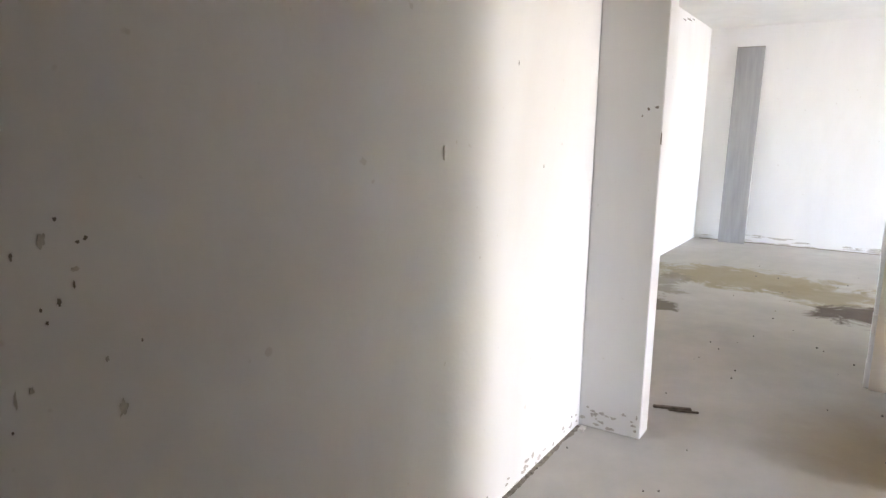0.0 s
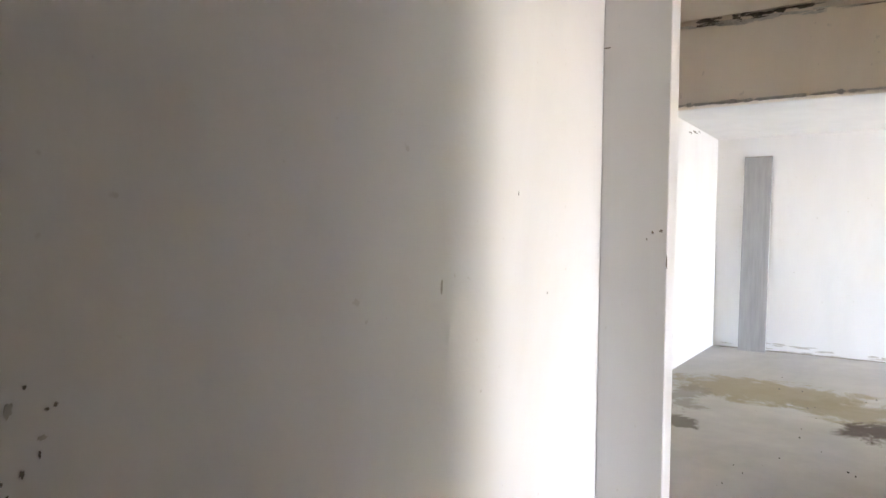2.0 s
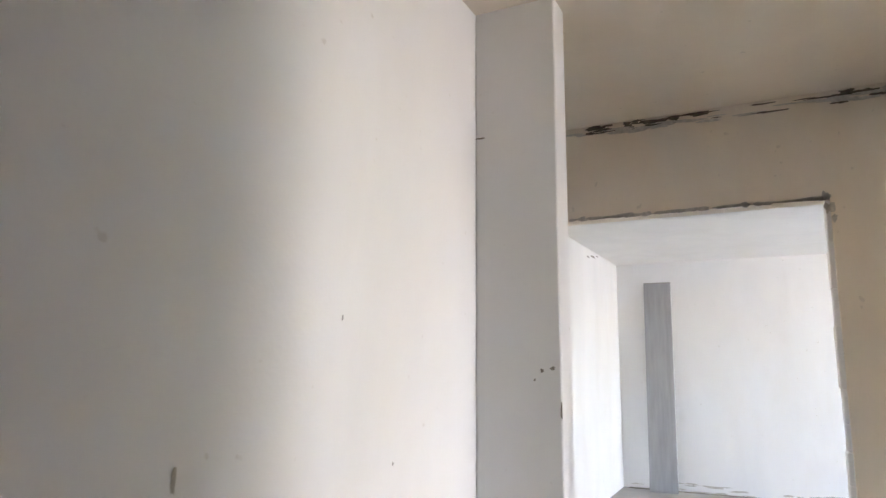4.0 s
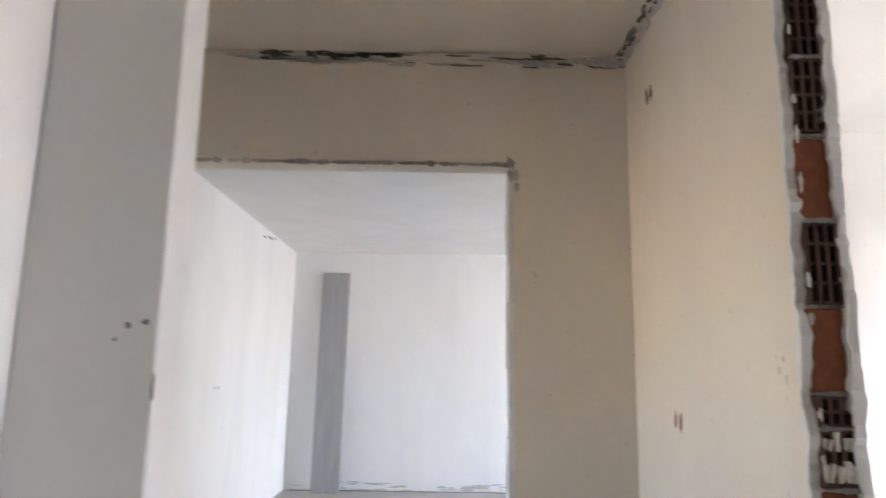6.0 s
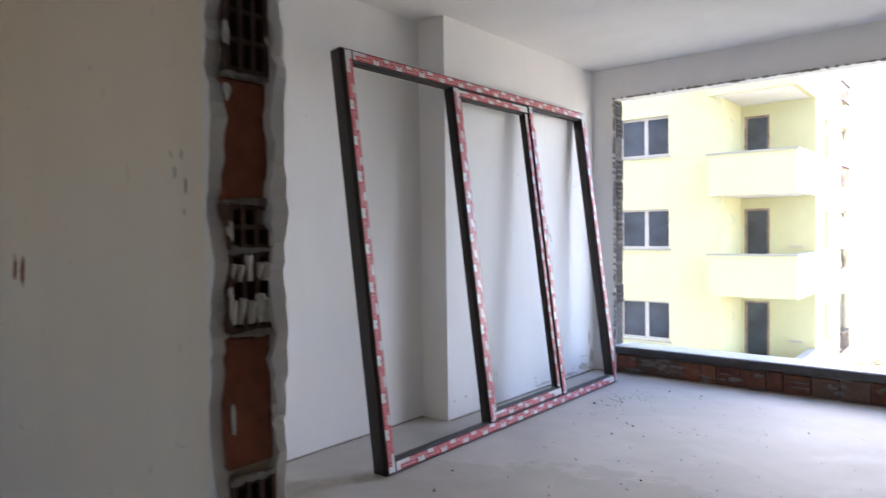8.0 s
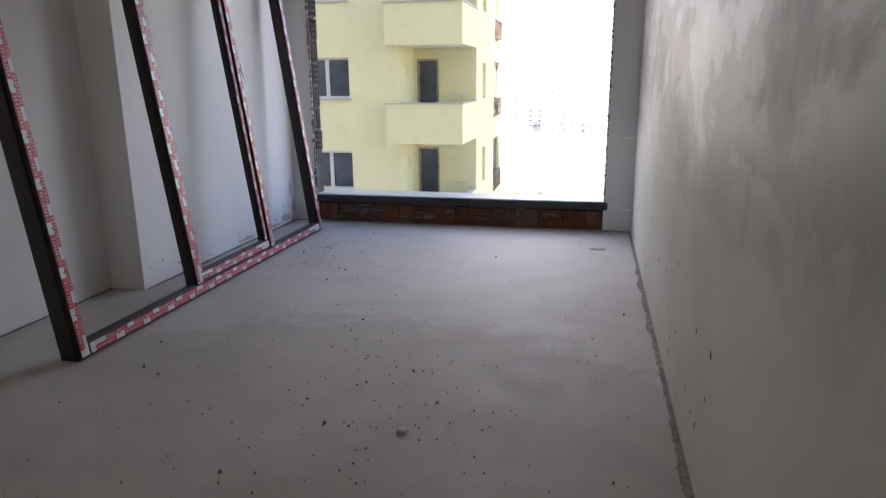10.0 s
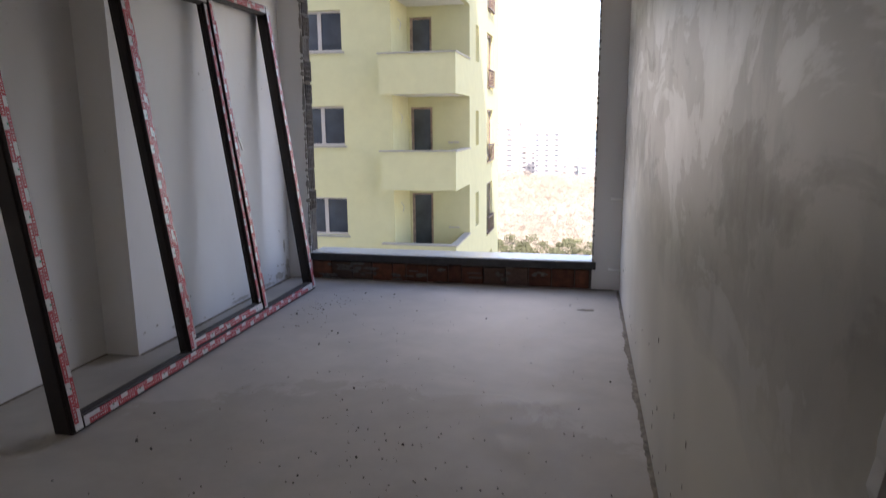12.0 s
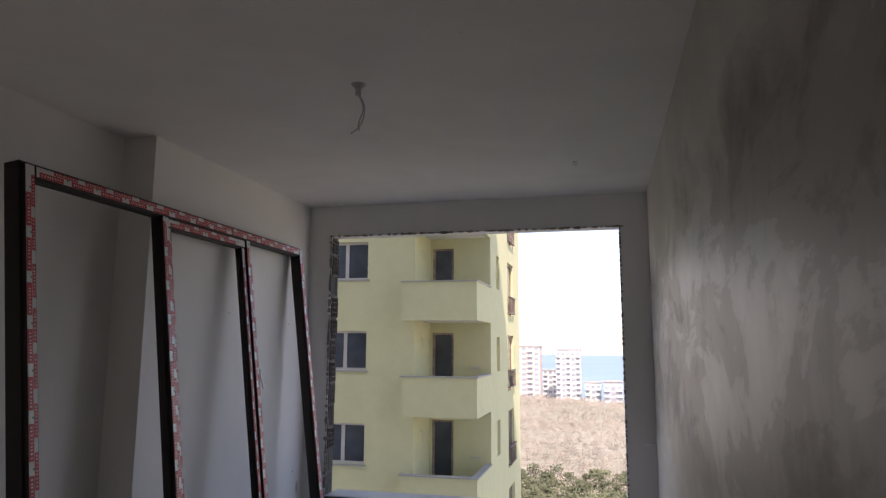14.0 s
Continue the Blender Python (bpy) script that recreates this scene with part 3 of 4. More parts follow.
bm = bmesh.new()
for i in range(22):
    ragged(bm, (STUB_X1 + 0.001, rng.uniform(WALL_A, STUB_Y), rng.uniform(0.0, 0.1)), Y, Z, rng.uniform(0.01, 0.04), rng.uniform(0.008, 0.03), 10, 0.6, 0.002)
part("foot_dirt", bm, M_FAINT, stub, "grey dirt along the foot")
plane_d = ((0, DOOR_Y0 - 0.001, 0), (1, 0, 0))
marks(jamb_wall, "fixing_hole", [(-1.862, 2.365, .036, .085), (-1.818, 2.362, .038, .085)], plane_d, M_GAP, "paired fixing holes drawn as flat dark patches")
marks(jamb_wall, "fixing_hole", [(-1.704, 1.199, .036, .085), (-1.662, 1.196, .036, .085)], plane_d, M_BRICK, "paired brown fixing holes")
marks(jamb_wall, "scuff", [(-1.03, 1.36, .01, .03), (-1.01, 1.385, .008, .02), (-1.0, 1.34, .008, .03), (-1.04, 1.39, .008, .02), (-1.005, 1.30, .008, .015)], plane_d, M_FAINT, "faint scuffs")
south = bpy.data.objects["wall_living_south"]
plane_l = ((0, LIV_Y0 + 0.001, 0), (-1, 0, 0))
marks(south, "fixing_hole", [(4.70, 1.172, .03, .035), (4.60, 1.172, .03, .035)], plane_l, M_SMUDGE, "small dark fixing holes")
marks(south, "crack", [(5.75, 2.55, .25, .02), (5.95, 2.58, .3, .03), (6.15, 2.61, .2, .02)], plane_l, M_SMUDGE, "dark crack under the ceiling")
west = bpy.data.objects["wall_living_west"]
bm = bmesh.new()
for i in range(40):
    ragged(bm, (FAR_X + 0.001, rng.uniform(-7.4, -5.0), rng.uniform(0.0, 0.1)), Y, Z, rng.uniform(0.05, 0.3), rng.uniform(0.008, 0.03), 10, 0.6, 0.002)
part("foot_dirt", bm, M_FAINT, west, "dirt along the wall's foot")
skim = bpy.data.objects["wall_right"]
bm = bmesh.new()
for i in range(26):
    ragged(bm, (-0.001, rng.uniform(-4.6, -0.4), abs(rng.gauss(0.25, 0.22))), (0, -1, 0), Z, rng.uniform(0.004, 0.010), rng.uniform(0.010, 0.03), 9, 0.4, 0.001)
part("splash", bm, M_SMUDGE, skim, "dark dried splashes")

left = bpy.data.objects["wall_left"]
bm = bmesh.new()
for i in range(30):
    ragged(bm, (LEFT_FAR + 0.001, rng.uniform(-2.1, -0.02) if i % 2 else rng.uniform(-0.5, -0.02), abs(rng.gauss(0, 0.1))), Y, Z, rng.uniform(0.02, 0.08), rng.uniform(0.008, 0.03), 11, 0.6, 0.001)
part("foot_dirt", bm, M_FAINT, left, "grey dirt along the foot")
marks(left, "grime", [(-0.06, 0.12, .10, .2), (-0.1, 0.3, .05, .16), (-0.22, 0.06, .2, .1), (-0.45, 0.03, .25, .05), (-0.9, 0.03, .3, .04)], ((LEFT_FAR + 0.0015, 0, 0), (0, 1, 0)), M_FAINT, "faint brown grime")
marks(left, "pinhole", [(-1.55, 0.22, .012, .02), (-0.18, 0.45, .012, .02), (-0.35, 1.65, .02, .012), (-1.25, 1.7, .02, .012)], ((LEFT_FAR + 0.001, 0, 0), (0, 1, 0)), M_SMUDGE, "small dark pinholes")

# ---- things in the living room ----
board = thing("tall_board", "tall narrow grey board leaning on the white wall", "board", Matrix.Translation((-6.93, -6.975, 0.0)) @ pose(0, 0, 0, 0, -4.2, 0))
part("panel", box((-0.03, -0.155, 0.003), (0.0, 0.155, 2.395), 0.004), M_BOARD, board)
part("end_cap", box((-0.031, -0.156, 2.395), (0.001, 0.156, 2.405), 0.002), M_MORTAR, board)


# ---- the leaning window frame ----
LEAN = math.degrees(math.atan2(-0.292, 2.245))
FR_LEN, FR_UP, DEPTH = 2.73, 2.272, 0.105
fr = thing("window_frame_unit", "dark brown three-bay window frame in red-printed film, leaning", "window frame",
           Matrix.Translation((-2.488, -3.10, 0.012)) @ pose(0, 0, 0, 0, LEAN, 0))


def bar(name, y0, y1, z0, z1, x0=-DEPTH, x1=0.0, film=True):
    """One profile with its rebate lip, the protective film on its front and the print on it."""
    b = bmesh.new()
    add_box(b, (x0, y0, z0), (x1, y1, z1), 0.003)
    along = 2 if (z1 - z0) > (y1 - y0) else 1
    mid = [(x0 + x1) / 2, (y0 + y1) / 2, (z0 + z1) / 2]
    lo, hi = [x0 + 0.02, y0 + 0.01, z0 + 0.01], [x1 - 0.02, y1 - 0.01, z1 - 0.01]
    ac = 1 if along == 2 else 2
    lo[ac], hi[ac] = lo[ac] - 0.018, hi[ac] + 0.018
    lo[2] = max(lo[2], 0.002)
    add_box(b, lo, hi, 0.002)
    ob = part(name, b, M_PROFILE, fr)
    if not film:
        return ob
    inset = 0.006
    fb = box((x1 - 0.001, y0 + inset, z0 + inset), (x1 + 0.0015, y1 - inset, z1 - inset))
    part("film", fb, M_FILM, ob, "white protective film")
    red, white, green = bmesh.new(), bmesh.new(), bmesh.new()
    s0, s1 = (z0, z1) if along == 2 else (y0, y1)
    w0, w1 = (y0, y1) if along == 2 else (z0, z1)

    def rect(b2, p0, p1, q0, q1, lift):
        if along == 2:
            add_box(b2, (x1 + 0.001, q0, p0), (x1 + lift, q1, p1))
        else:
            add_box(b2, (x1 + 0.001, p0, q0), (x1 + lift, p1, q1))
    # two staggered columns of labels, one of them running off the edge
    wide = w1 - w0
    for c0, c1, shift in ((0.10, 0.54, 0.0), (0.58, 0.90, 0.085)):
        s = s0 + 0.012 + shift + rng.uniform(0, 0.03)
        while s < s1 - 0.16:
            ln = rng.uniform(0.135, 0.15)
            a0, a1 = w0 + wide * c0, w0 + wide * c1
            rect(red, s, s + ln, a0, a1, 0.0022)
            k = s + 0.012
            while k < s + ln - 0.014:
                rect(white, k, k + rng.uniform(0.003, 0.007), a0 + (a1 - a0) * 0.32, a1 - (a1 - a0) * 0.32, 0.0028)
                k += rng.uniform(0.012, 0.017)
            if shift == 0.0:
                rect(green, s + ln + 0.02, s + ln + 0.03, w0 + wide * 0.42, w0 + wide * 0.58, 0.0022)
            s += ln + rng.uniform(0.045, 0.06)
    tagged(part("red_label", red, M_REDPRINT, ob, "red printed labels on film"), kind="stuff")
    tagged(part("label_bar", white, M_FILM, ob), kind="stuff")
    tagged(part("green_stamp", green, M_GREENPRINT, ob), kind="stuff")
    return ob


FW = 0.058
bar("stile", 0.0, FW, 0.0, FR_UP)
bar("stile", FR_LEN - FW, FR_LEN, 0.0, FR_UP, -0.085)
bar("top_rail", FW, FR_LEN - FW, FR_UP - FW, FR_UP, -0.08)
bar("bottom_rail", FW, FR_LEN - FW, 0.0, FW, -0.08)
M1, M2 = 0.965, 1.855
bar("mullion", M1 - 0.040, M1 + 0.018, FW, FR_UP - FW, -0.076)
bar("mullion", M2 - 0.022, M2 + 0.034, FW, FR_UP - FW, -0.07)
# the sash of the middle bay, set a little back in its frame
bar("sash_rail", M1 + 0.018, M2 - 0.022, FR_UP - FW - 0.058, FR_UP - FW - 0.004, -0.074, -0.010)
bar("sash_rail", M1 + 0.018, M2 - 0.022, FW + 0.004, FW + 0.058, -0.074, -0.010)
bar("sash_stile", M1 + 0.022, M1 + 0.048, FW + 0.058, FR_UP - FW - 0.058, -0.074, -0.010)
bar("sash_stile", M2 - 0.066, M2 - 0.026, FW + 0.058, FR_UP - FW - 0.058, -0.066, -0.014)
# dark strips round the outside
for name, lo, hi in (("outer_strip", (-0.1, -0.010, 0.002), (-0.018, -0.0005, FR_UP + 0.012)), ("outer_strip", (-0.1, FR_LEN + 0.0005, 0.002), (-0.018, FR_LEN + 0.010, FR_UP + 0.012)),
                     ("outer_strip", (-0.1, 0.0, FR_UP + 0.0005), (-0.018, FR_LEN, FR_UP + 0.012)), ("outer_strip", (-0.098, 0.0, -0.010), (-0.012, FR_LEN, -0.0005))):
    part(name, box(lo, hi, 0.003), M_PROFILE, fr, "black strip along the frame's outside")
bm = bmesh.new()
for i in range(3):
    ragged(bm, (0.004, M2 + 0.04 + 0.012 * i, 1.28 - 0.03 * i), (0, 1, 0), (0, 0, 1), 0.03, 0.09, 11, 0.5, 0.004)
part("loose_film", bm, M_FILM, fr, "loose flap of torn film")

# ---- small things in the window room ----
lamp = thing("ceiling_cable", "bare grey lamp cable hanging from a ceiling hole", "cable", Matrix.Translation((-1.446, -2.581, ROOM_H)))
bm = bmesh.new()
bmesh.ops.create_cone(bm, cap_ends=True, segments=16, radius1=0.014, radius2=0.036, depth=0.022, matrix=Matrix.Translation((0, 0, -0.011)))
cylinder(bm, (0, 0, -0.02), (0, 0, -0.055), 0.013, 12)
part("rose", bm, M_WIRE, lamp, "small grey ceiling socket")
for k, tip in enumerate((0.03, -0.012)):
    cu = bpy.data.curves.new("wire", 'CURVE')
    cu.dimensions, cu.bevel_depth, cu.bevel_resolution = '3D', 0.0032, 2
    sp = cu.splines.new('BEZIER')
    pts = [(0.004 * k, 0, -0.045), (0.026 + 0.006 * k, 0.0, -0.12), (0.004, 0.01 * k, -0.205), (tip - 0.02, 0.0, -0.225 - 0.012 * k)]
    sp.bezier_points.add(len(pts) - 1)
    for q, p in zip(sp.bezier_points, pts):
        q.co, q.handle_left_type, q.handle_right_type = p, 'AUTO', 'AUTO'
    tmp = bpy.data.objects.new("tmp", cu)
    me = bpy.data.meshes.new_from_object(tmp)
    bpy.data.objects.remove(tmp)
    me.materials.append(M_WIRE)
    w = new("wire", me)
    w.parent = lamp
for zz in (0.752, 0.183):
    st = thing("pipe_stub", "short white plastic pipe stub sticking out of the wall", "pipe", Matrix.Translation((0.0, -0.075, zz)), "pipe stubs in the corner")
    bm = bmesh.new()
    cylinder(bm, (0.01, 0, 0), (-0.07, 0, 0), 0.010, 14)
    part("tube", bm, M_PIPE, st)
    bm = bmesh.new()
    cylinder(bm, (-0.07, 0, 0), (-0.092, 0, 0), 0.014, 14)
    part("cap", bm, M_PIPE, st)


def crumb(bm, p, s, r):
    m = Matrix.Translation((p[0], p[1], s * 0.32)) @ Euler((r.random() * 6, r.random() * 6, r.random() * 6)).to_matrix().to_4x4()
    q = bmesh.ops.create_icosphere(bm, subdivisions=1, radius=s * 0.5, matrix=m)
    for v in q["verts"]:
        v.co += Vector((r.uniform(-1, 1), r.uniform(-1, 1), r.uniform(-1, 1))) * s * 0.16
        v.co.z = max(v.co.z, 0.0005)


r2 = random.Random(3)
verts_bm = bmesh.new()
for i in range(480):
    u = r2.random()
    if u < 0.16:
        p = (-2.2 + r2.gauss(0, 0.12), -0.95 + r2.gauss(0, 0.22))
    elif u < 0.55:
        p = (-1.15 + r2.gauss(0, 0.35), -3.4 + r2.gauss(0, 0.6))
    else:
        p = (r2.uniform(-2.35, -0.1), r2.uniform(-4.6, -0.2))
    crumb(verts_bm, p, r2.uniform(0.003, 0.0085) if r2.random() < 0.96 else r2.uniform(0.010, 0.015), r2)
tagged(part("crumbs", verts_bm, M_CRUMB), "scattered crumbs of mortar and rubble on the floor", "rubble", kind="stuff")
r2 = random.Random(5)
bmh = bmesh.new()
for i in range(84):
    crumb(bmh, (r2.uniform(-5.5, 2.5), r2.uniform(-6.5, -5.3)) if i % 3 else (r2.uniform(-0.8, 1.5), WALL_A + abs(r2.gauss(0.01, 0.02))), r2.uniform(0.004, 0.014), r2)
tagged(part("hall_crumbs", bmh, M_CRUMB), "small crumbs of plaster on the hall floor", "rubble", kind="stuff")
for px, py, s in ((-0.941, -3.39, 0.024), (-0.79, -6.58, 0.03)):
    bm = bmesh.new()
    add_box(bm, (-s * 0.7, -s * 0.4, 0), (s * 0.7, s * 0.4, s * 0.5), s * 0.12)
    for v in bm.verts:
        v.co += Vector((rng.uniform(-1, 1), rng.uniform(-1, 1), 0)) * s * 0.1
    ob = part("plaster_chunk", bm, M_GYPSUM)
    ob.location = (px, py, 0)
    tagged(ob, "small white chunk of plaster lying on the floor", "plaster chunk")
stick = thing("wood_splinter", "thin dark wooden splinter lying on the hall floor", "splinter", Matrix.Translation((-1.27, -6.3, 0.006)) @ pose(0, 0, 0, 0, 0, 20))
part("shaft", box((-0.012, -0.09, -0.006), (0.012, 0.09, 0.005), 0.003), M_GAP, stick)
part("sliver", box((0.02, -0.02, -0.006), (0.032, 0.12, 0.002), 0.002), M_GAP, stick)
mk = bmesh.new()
ragged(mk, (-0.27, -0.64, 0.001), (1, 0, 0), (0, 1, 0), 0.15, 0.06, 14, 0.5, 0.002)
tagged(part("dirt_patch", mk, M_SMUDGE), "dark grey dirt patch on the concrete", "dirt")
mk = bmesh.new()
ragged(mk, (-0.517, -0.969, ROOM_H - 0.001), (1, 0, 0), (0, -1, 0), 0.04, 0.16, 14, 0.4, 0.002)
tagged(part("filler_patch", mk, M_GYPSUM), "white filler patch on the ceiling", "filler")

# dirt swept into the joint of floor and wall
def joint_dirt(name, p0, p1, inward, label, width):
    """A thin film of dirt with an uneven edge along the foot of a wall."""
    a, b, w = Vector(p0), Vector(p1), Vector(inward)
    n = int((b - a).length / 0.012)
    bm = bmesh.new()
    rows = []
    for i in range(n + 1):
        p = a.lerp(b, i / n)
        k = width * (0.45 + 0.9 * abs(noise.noise((p.x * 3, p.y * 3, 1))) + 0.6 * abs(noise.noise((p.x * 17, p.y * 17, 5))) + 0.25 * rng.random())
        q = p + w * k
        rows.append((bm.verts.new((p.x, p.y, 0.004)), bm.verts.new((q.x, q.y, 0.0008))))
    for r0, r1 in zip(rows, rows[1:]):
        bm.faces.new((r0[0], r0[1], r1[1], r1[0]))
    bmesh.ops.recalc_face_normals(bm, faces=bm.faces)
    return tagged(part(name, bm, M_DUST), label, "dirt", kind="stuff")


M_DUST = plain("floor_dirt", (0.27, 0.24, 0.195), 0.95, vary=0.35, scale=40, bump=0.3)
joint_dirt("joint_dirt", (-0.001, -4.88, 0), (-0.001, -0.03, 0), (-1, 0, 0), "brown dirt swept along the foot of the wall", 0.03)
joint_dirt("hall_joint_dirt", (STUB_X1 + 0.02, WALL_A + 0.001, 0), (2.2, WALL_A + 0.001, 0), (0, 1, 0), "dirt swept along the foot of the hall wall", 0.018)
joint_dirt("parapet_dirt", (-2.86, -0.006, 0), (-0.05, -0.006, 0), (0, -1, 0), "dirt along the foot of the parapet", 0.025)
joint_dirt("recess_dirt", (LEFT_NEAR + 0.001, -4.88, 0), (LEFT_NEAR + 0.001, STEP_Y - 0.01, 0), (1, 0, 0), "dirt along the foot of the set-back wall", 0.02)
joint_dirt("pier_dirt", (LEFT_FAR + 0.001, STEP_Y + 0.01, 0), (LEFT_FAR + 0.001, -0.02, 0), (1, 0, 0), "dirt along the foot of the pier", 0.025)
joint_dirt("living_dirt", (FAR_X + 0.001, -7.4, 0), (FAR_X + 0.001, -5.0, 0), (1, 0, 0), "dirt along the living room wall", 0.05)

# ---- outside ----
M_FACADE = plain("yellow_render", (0.61, 0.585, 0.345), 0.85, vary=0.03, scale=3, bump=0.1)
M_SOFFIT = plain("white_soffit", (0.74, 0.73, 0.69), 0.8, vary=0.05, bump=0)
M_COPING = plain("coping", (0.40, 0.38, 0.33), 0.7, vary=0.1, bump=0)
M_FRAMEW = plain("pale_frame", (0.52, 0.48, 0.46), 0.4, vary=0.05, bump=0)
M_FRAMEB = plain("taped_brown_frame", (0.42, 0.30, 0.25), 0.5, vary=0.5, scale=7, bump=0)
M_RAIL = plain("brown_railing", (0.17, 0.115, 0.10), 0.5, vary=0.3, scale=9, bump=0)
# opaque blue-grey for glass, its mottling imitates reflected patterns
M_PANE = plain("opaque_window_pane", (0.075, 0.088, 0.11), 0.06, vary=0.45, scale=0.9, bump=0)
M_ROOF = plain("roof_concrete", (0.4, 0.38, 0.36), 0.9)

FAC_Y, BACK_Y, SIDE_X, REC_X = 15.5, 17.5, -4.24, -6.42
LEVELS = [-12, -9, -6, -3, 0, 3, 6]
house = thing("apartment_house", "pale yellow apartment house with stacked balconies, still unfinished", "building", Matrix.Translation((0, 0, 0)))
WX0, WX1 = -9.75, -8.07
front = part("front_wall", pierced((-20, FAC_Y, -14.5), (REC_X, FAC_Y + 0.3, 10), [(WX0, WX1, 0.66 + k, 1.94 + k) for k in LEVELS] + [(-15.5, -13.6, 0.66 + k, 1.94 + k) for k in LEVELS]), M_FACADE, house)
part("recess_side", box((REC_X - 0.3, FAC_Y + 0.3, -14.5), (REC_X, BACK_Y, 10)), M_FACADE, house)
DX0, DX1 = -6.34, -5.56
part("recess_back", pierced((REC_X - 0.3, BACK_Y, -14.5), (SIDE_X, BACK_Y + 0.25, 10), [(DX0, DX1, -0.58 + k, 1.92 + k) for k in LEVELS]), M_FACADE, house)
side_holes = [(18.75, 19.5, 0.55 + k, 1.8 + k) for k in LEVELS] + [(21.6, 23.3, -0.3 + k, 1.9 + k) for k in LEVELS]
part("side_wall", pierced((SIDE_X - 0.25, BACK_Y + 0.25, -14.5), (SIDE_X, 25, 10), side_holes, axis=1), M_FACADE, house)
part("rear_wall", box((-20, 25, -14.5), (SIDE_X, 25.3, 10)), M_FACADE, house)
part("far_side_wall", box((-20, FAC_Y + 0.3, -14.5), (-19.7, 25, 10)), M_FACADE, house)
part("roof", box((-20.3, FAC_Y - 0.4, 10), (SIDE_X + 0.4, 25.6, 10.4)), M_ROOF, house)


def opening(x0, x1, z0, z1, y, name, fm, bars, sill=True):
    win = new(name)
    win.parent = house
    w = 0.07
    part("frame", pierced((x0, y, z0), (x1, y + 0.08, z1), [(a, b, z0 + w, z1 - w) for a, b in bars]), fm, win)
    for a, b in bars:
        part("pane", box((a, y + 0.035, z0 + w), (b, y + 0.045, z1 - w)), M_PANE, win)
    if sill:
        part("sill", box((x0 - 0.08, y - 0.22, z0 - 0.06), (x1 + 0.08, y, z0 - 0.002)), M_COPING, win)
    return win


for k in LEVELS:
    opening(WX0, WX1, 0.66 + k, 1.94 + k, FAC_Y + 0.16, "window", M_FRAMEW, [(WX0 + 0.07, -8.93), (-8.81, WX1 - 0.05)])
    opening(-15.5, -13.6, 0.66 + k, 1.94 + k, FAC_Y + 0.16, "window", M_FRAMEW, [(-15.43, -14.6), (-14.5, -13.67)])
    opening(DX0, DX1, -0.58 + k, 1.92 + k, BACK_Y + 0.08, "balcony_door", M_FRAMEB, [(DX0 + 0.09, DX1 - 0.09)], False)
    # balcony
    bal = new("balcony")
    bal.parent = house
    top, yb, xl = 0.53 + k, 14.95, -6.68
    part("slab", box((xl + 0.152, yb + 0.152, top - 1.262), (SIDE_X - 0.152, BACK_Y - 0.002, top - 1.08)), M_SOFFIT, bal, "white painted soffit")
    part("parapet_front", box((xl, yb, top - 1.27), (SIDE_X, yb + 0.15, top - 0.05)), M_FACADE, bal)
    part("parapet_side", box((SIDE_X - 0.15, yb + 0.152, top - 1.27), (SIDE_X, BACK_Y - 0.002, top - 0.05)), M_FACADE, bal)
    part("parapet_return", box((xl, yb + 0.152, top - 1.27), (xl + 0.15, FAC_Y - 0.002, top - 0.05)), M_FACADE, bal)
    cop = bmesh.new()
    add_box(cop, (xl - 0.04, yb - 0.04, top - 0.048), (SIDE_X + 0.04, yb + 0.19, top))
    add_box(cop, (SIDE_X - 0.19, yb + 0.19, top - 0.048), (SIDE_X + 0.04, BACK_Y, top))
    part("coping", cop, M_COPING, bal)
    bm = bmesh.new()
    for i in range(4):
        cylinder(bm, (-4.95 + i * 0.1, BACK_Y + 0.01, top + 0.18), (-4.95 + i * 0.1, BACK_Y - 0.06, top + 0.18), 0.035, 10)
    part("pipe_outlets", bm, M_FRAMEW, bal)
    bm = bmesh.new()
    cylinder(bm, (REC_X + 0.004, 16.3, top + 1.2), (REC_X + 0.12, 16.3, top + 1.05), 0.012, 6)
    cylinder(bm, (REC_X + 0.12, 16.3, top + 1.05), (REC_X + 0.05, 16.35, top + 0.85), 0.012, 6)
    part("loose_cable", bm, M_WIRE, bal, "loose grey cable end")
    # side openings
    for (y0, y1, z0, z1), fm in (((18.75, 19.5, 0.55 + k, 1.8 + k), M_FACADE), ((21.6, 23.3, -0.3 + k, 1.9 + k), M_FRAMEB)):
        win = new("window")
        win.parent = house
        part("frame", pierced((SIDE_X - 0.16, y0, z0), (SIDE_X - 0.1, y1, z1), [(y0 + 0.08, y1 - 0.08, z0 + 0.08, z1 - 0.08)], axis=1), fm, win)
        part("pane", box((SIDE_X - 0.14, y0 + 0.08, z0 + 0.08), (SIDE_X - 0.12, y1 - 0.08, z1 - 0.08)), M_PANE, win)
        if fm is M_FRAMEB:
            rail = bmesh.new()
            for zz in (0.1, 0.75):
                add_box(rail, (SIDE_X, y0, z0 + zz), (SIDE_X + 0.10, y1, z0 + zz + 0.05))
            for i in range(6):
                yy = y0 + 0.1 + i * (y1 - y0 - 0.2) / 5
                add_box(rail, (SIDE_X + 0.06, yy - 0.015, z0 + 0.1), (SIDE_X + 0.09, yy + 0.015, z0 + 0.75))
            part("railing", rail, M_RAIL, win, "brown metal railing")
# rooms behind the glass stay dark: floors inside
inner = bmesh.new()
for k in LEVELS:
    add_box(inner, (-19.6, FAC_Y + 0.35, -0.75 + k), (REC_X - 0.35, 24.9, -0.6 + k))
part("inner_floors", inner, M_ROOF, house)


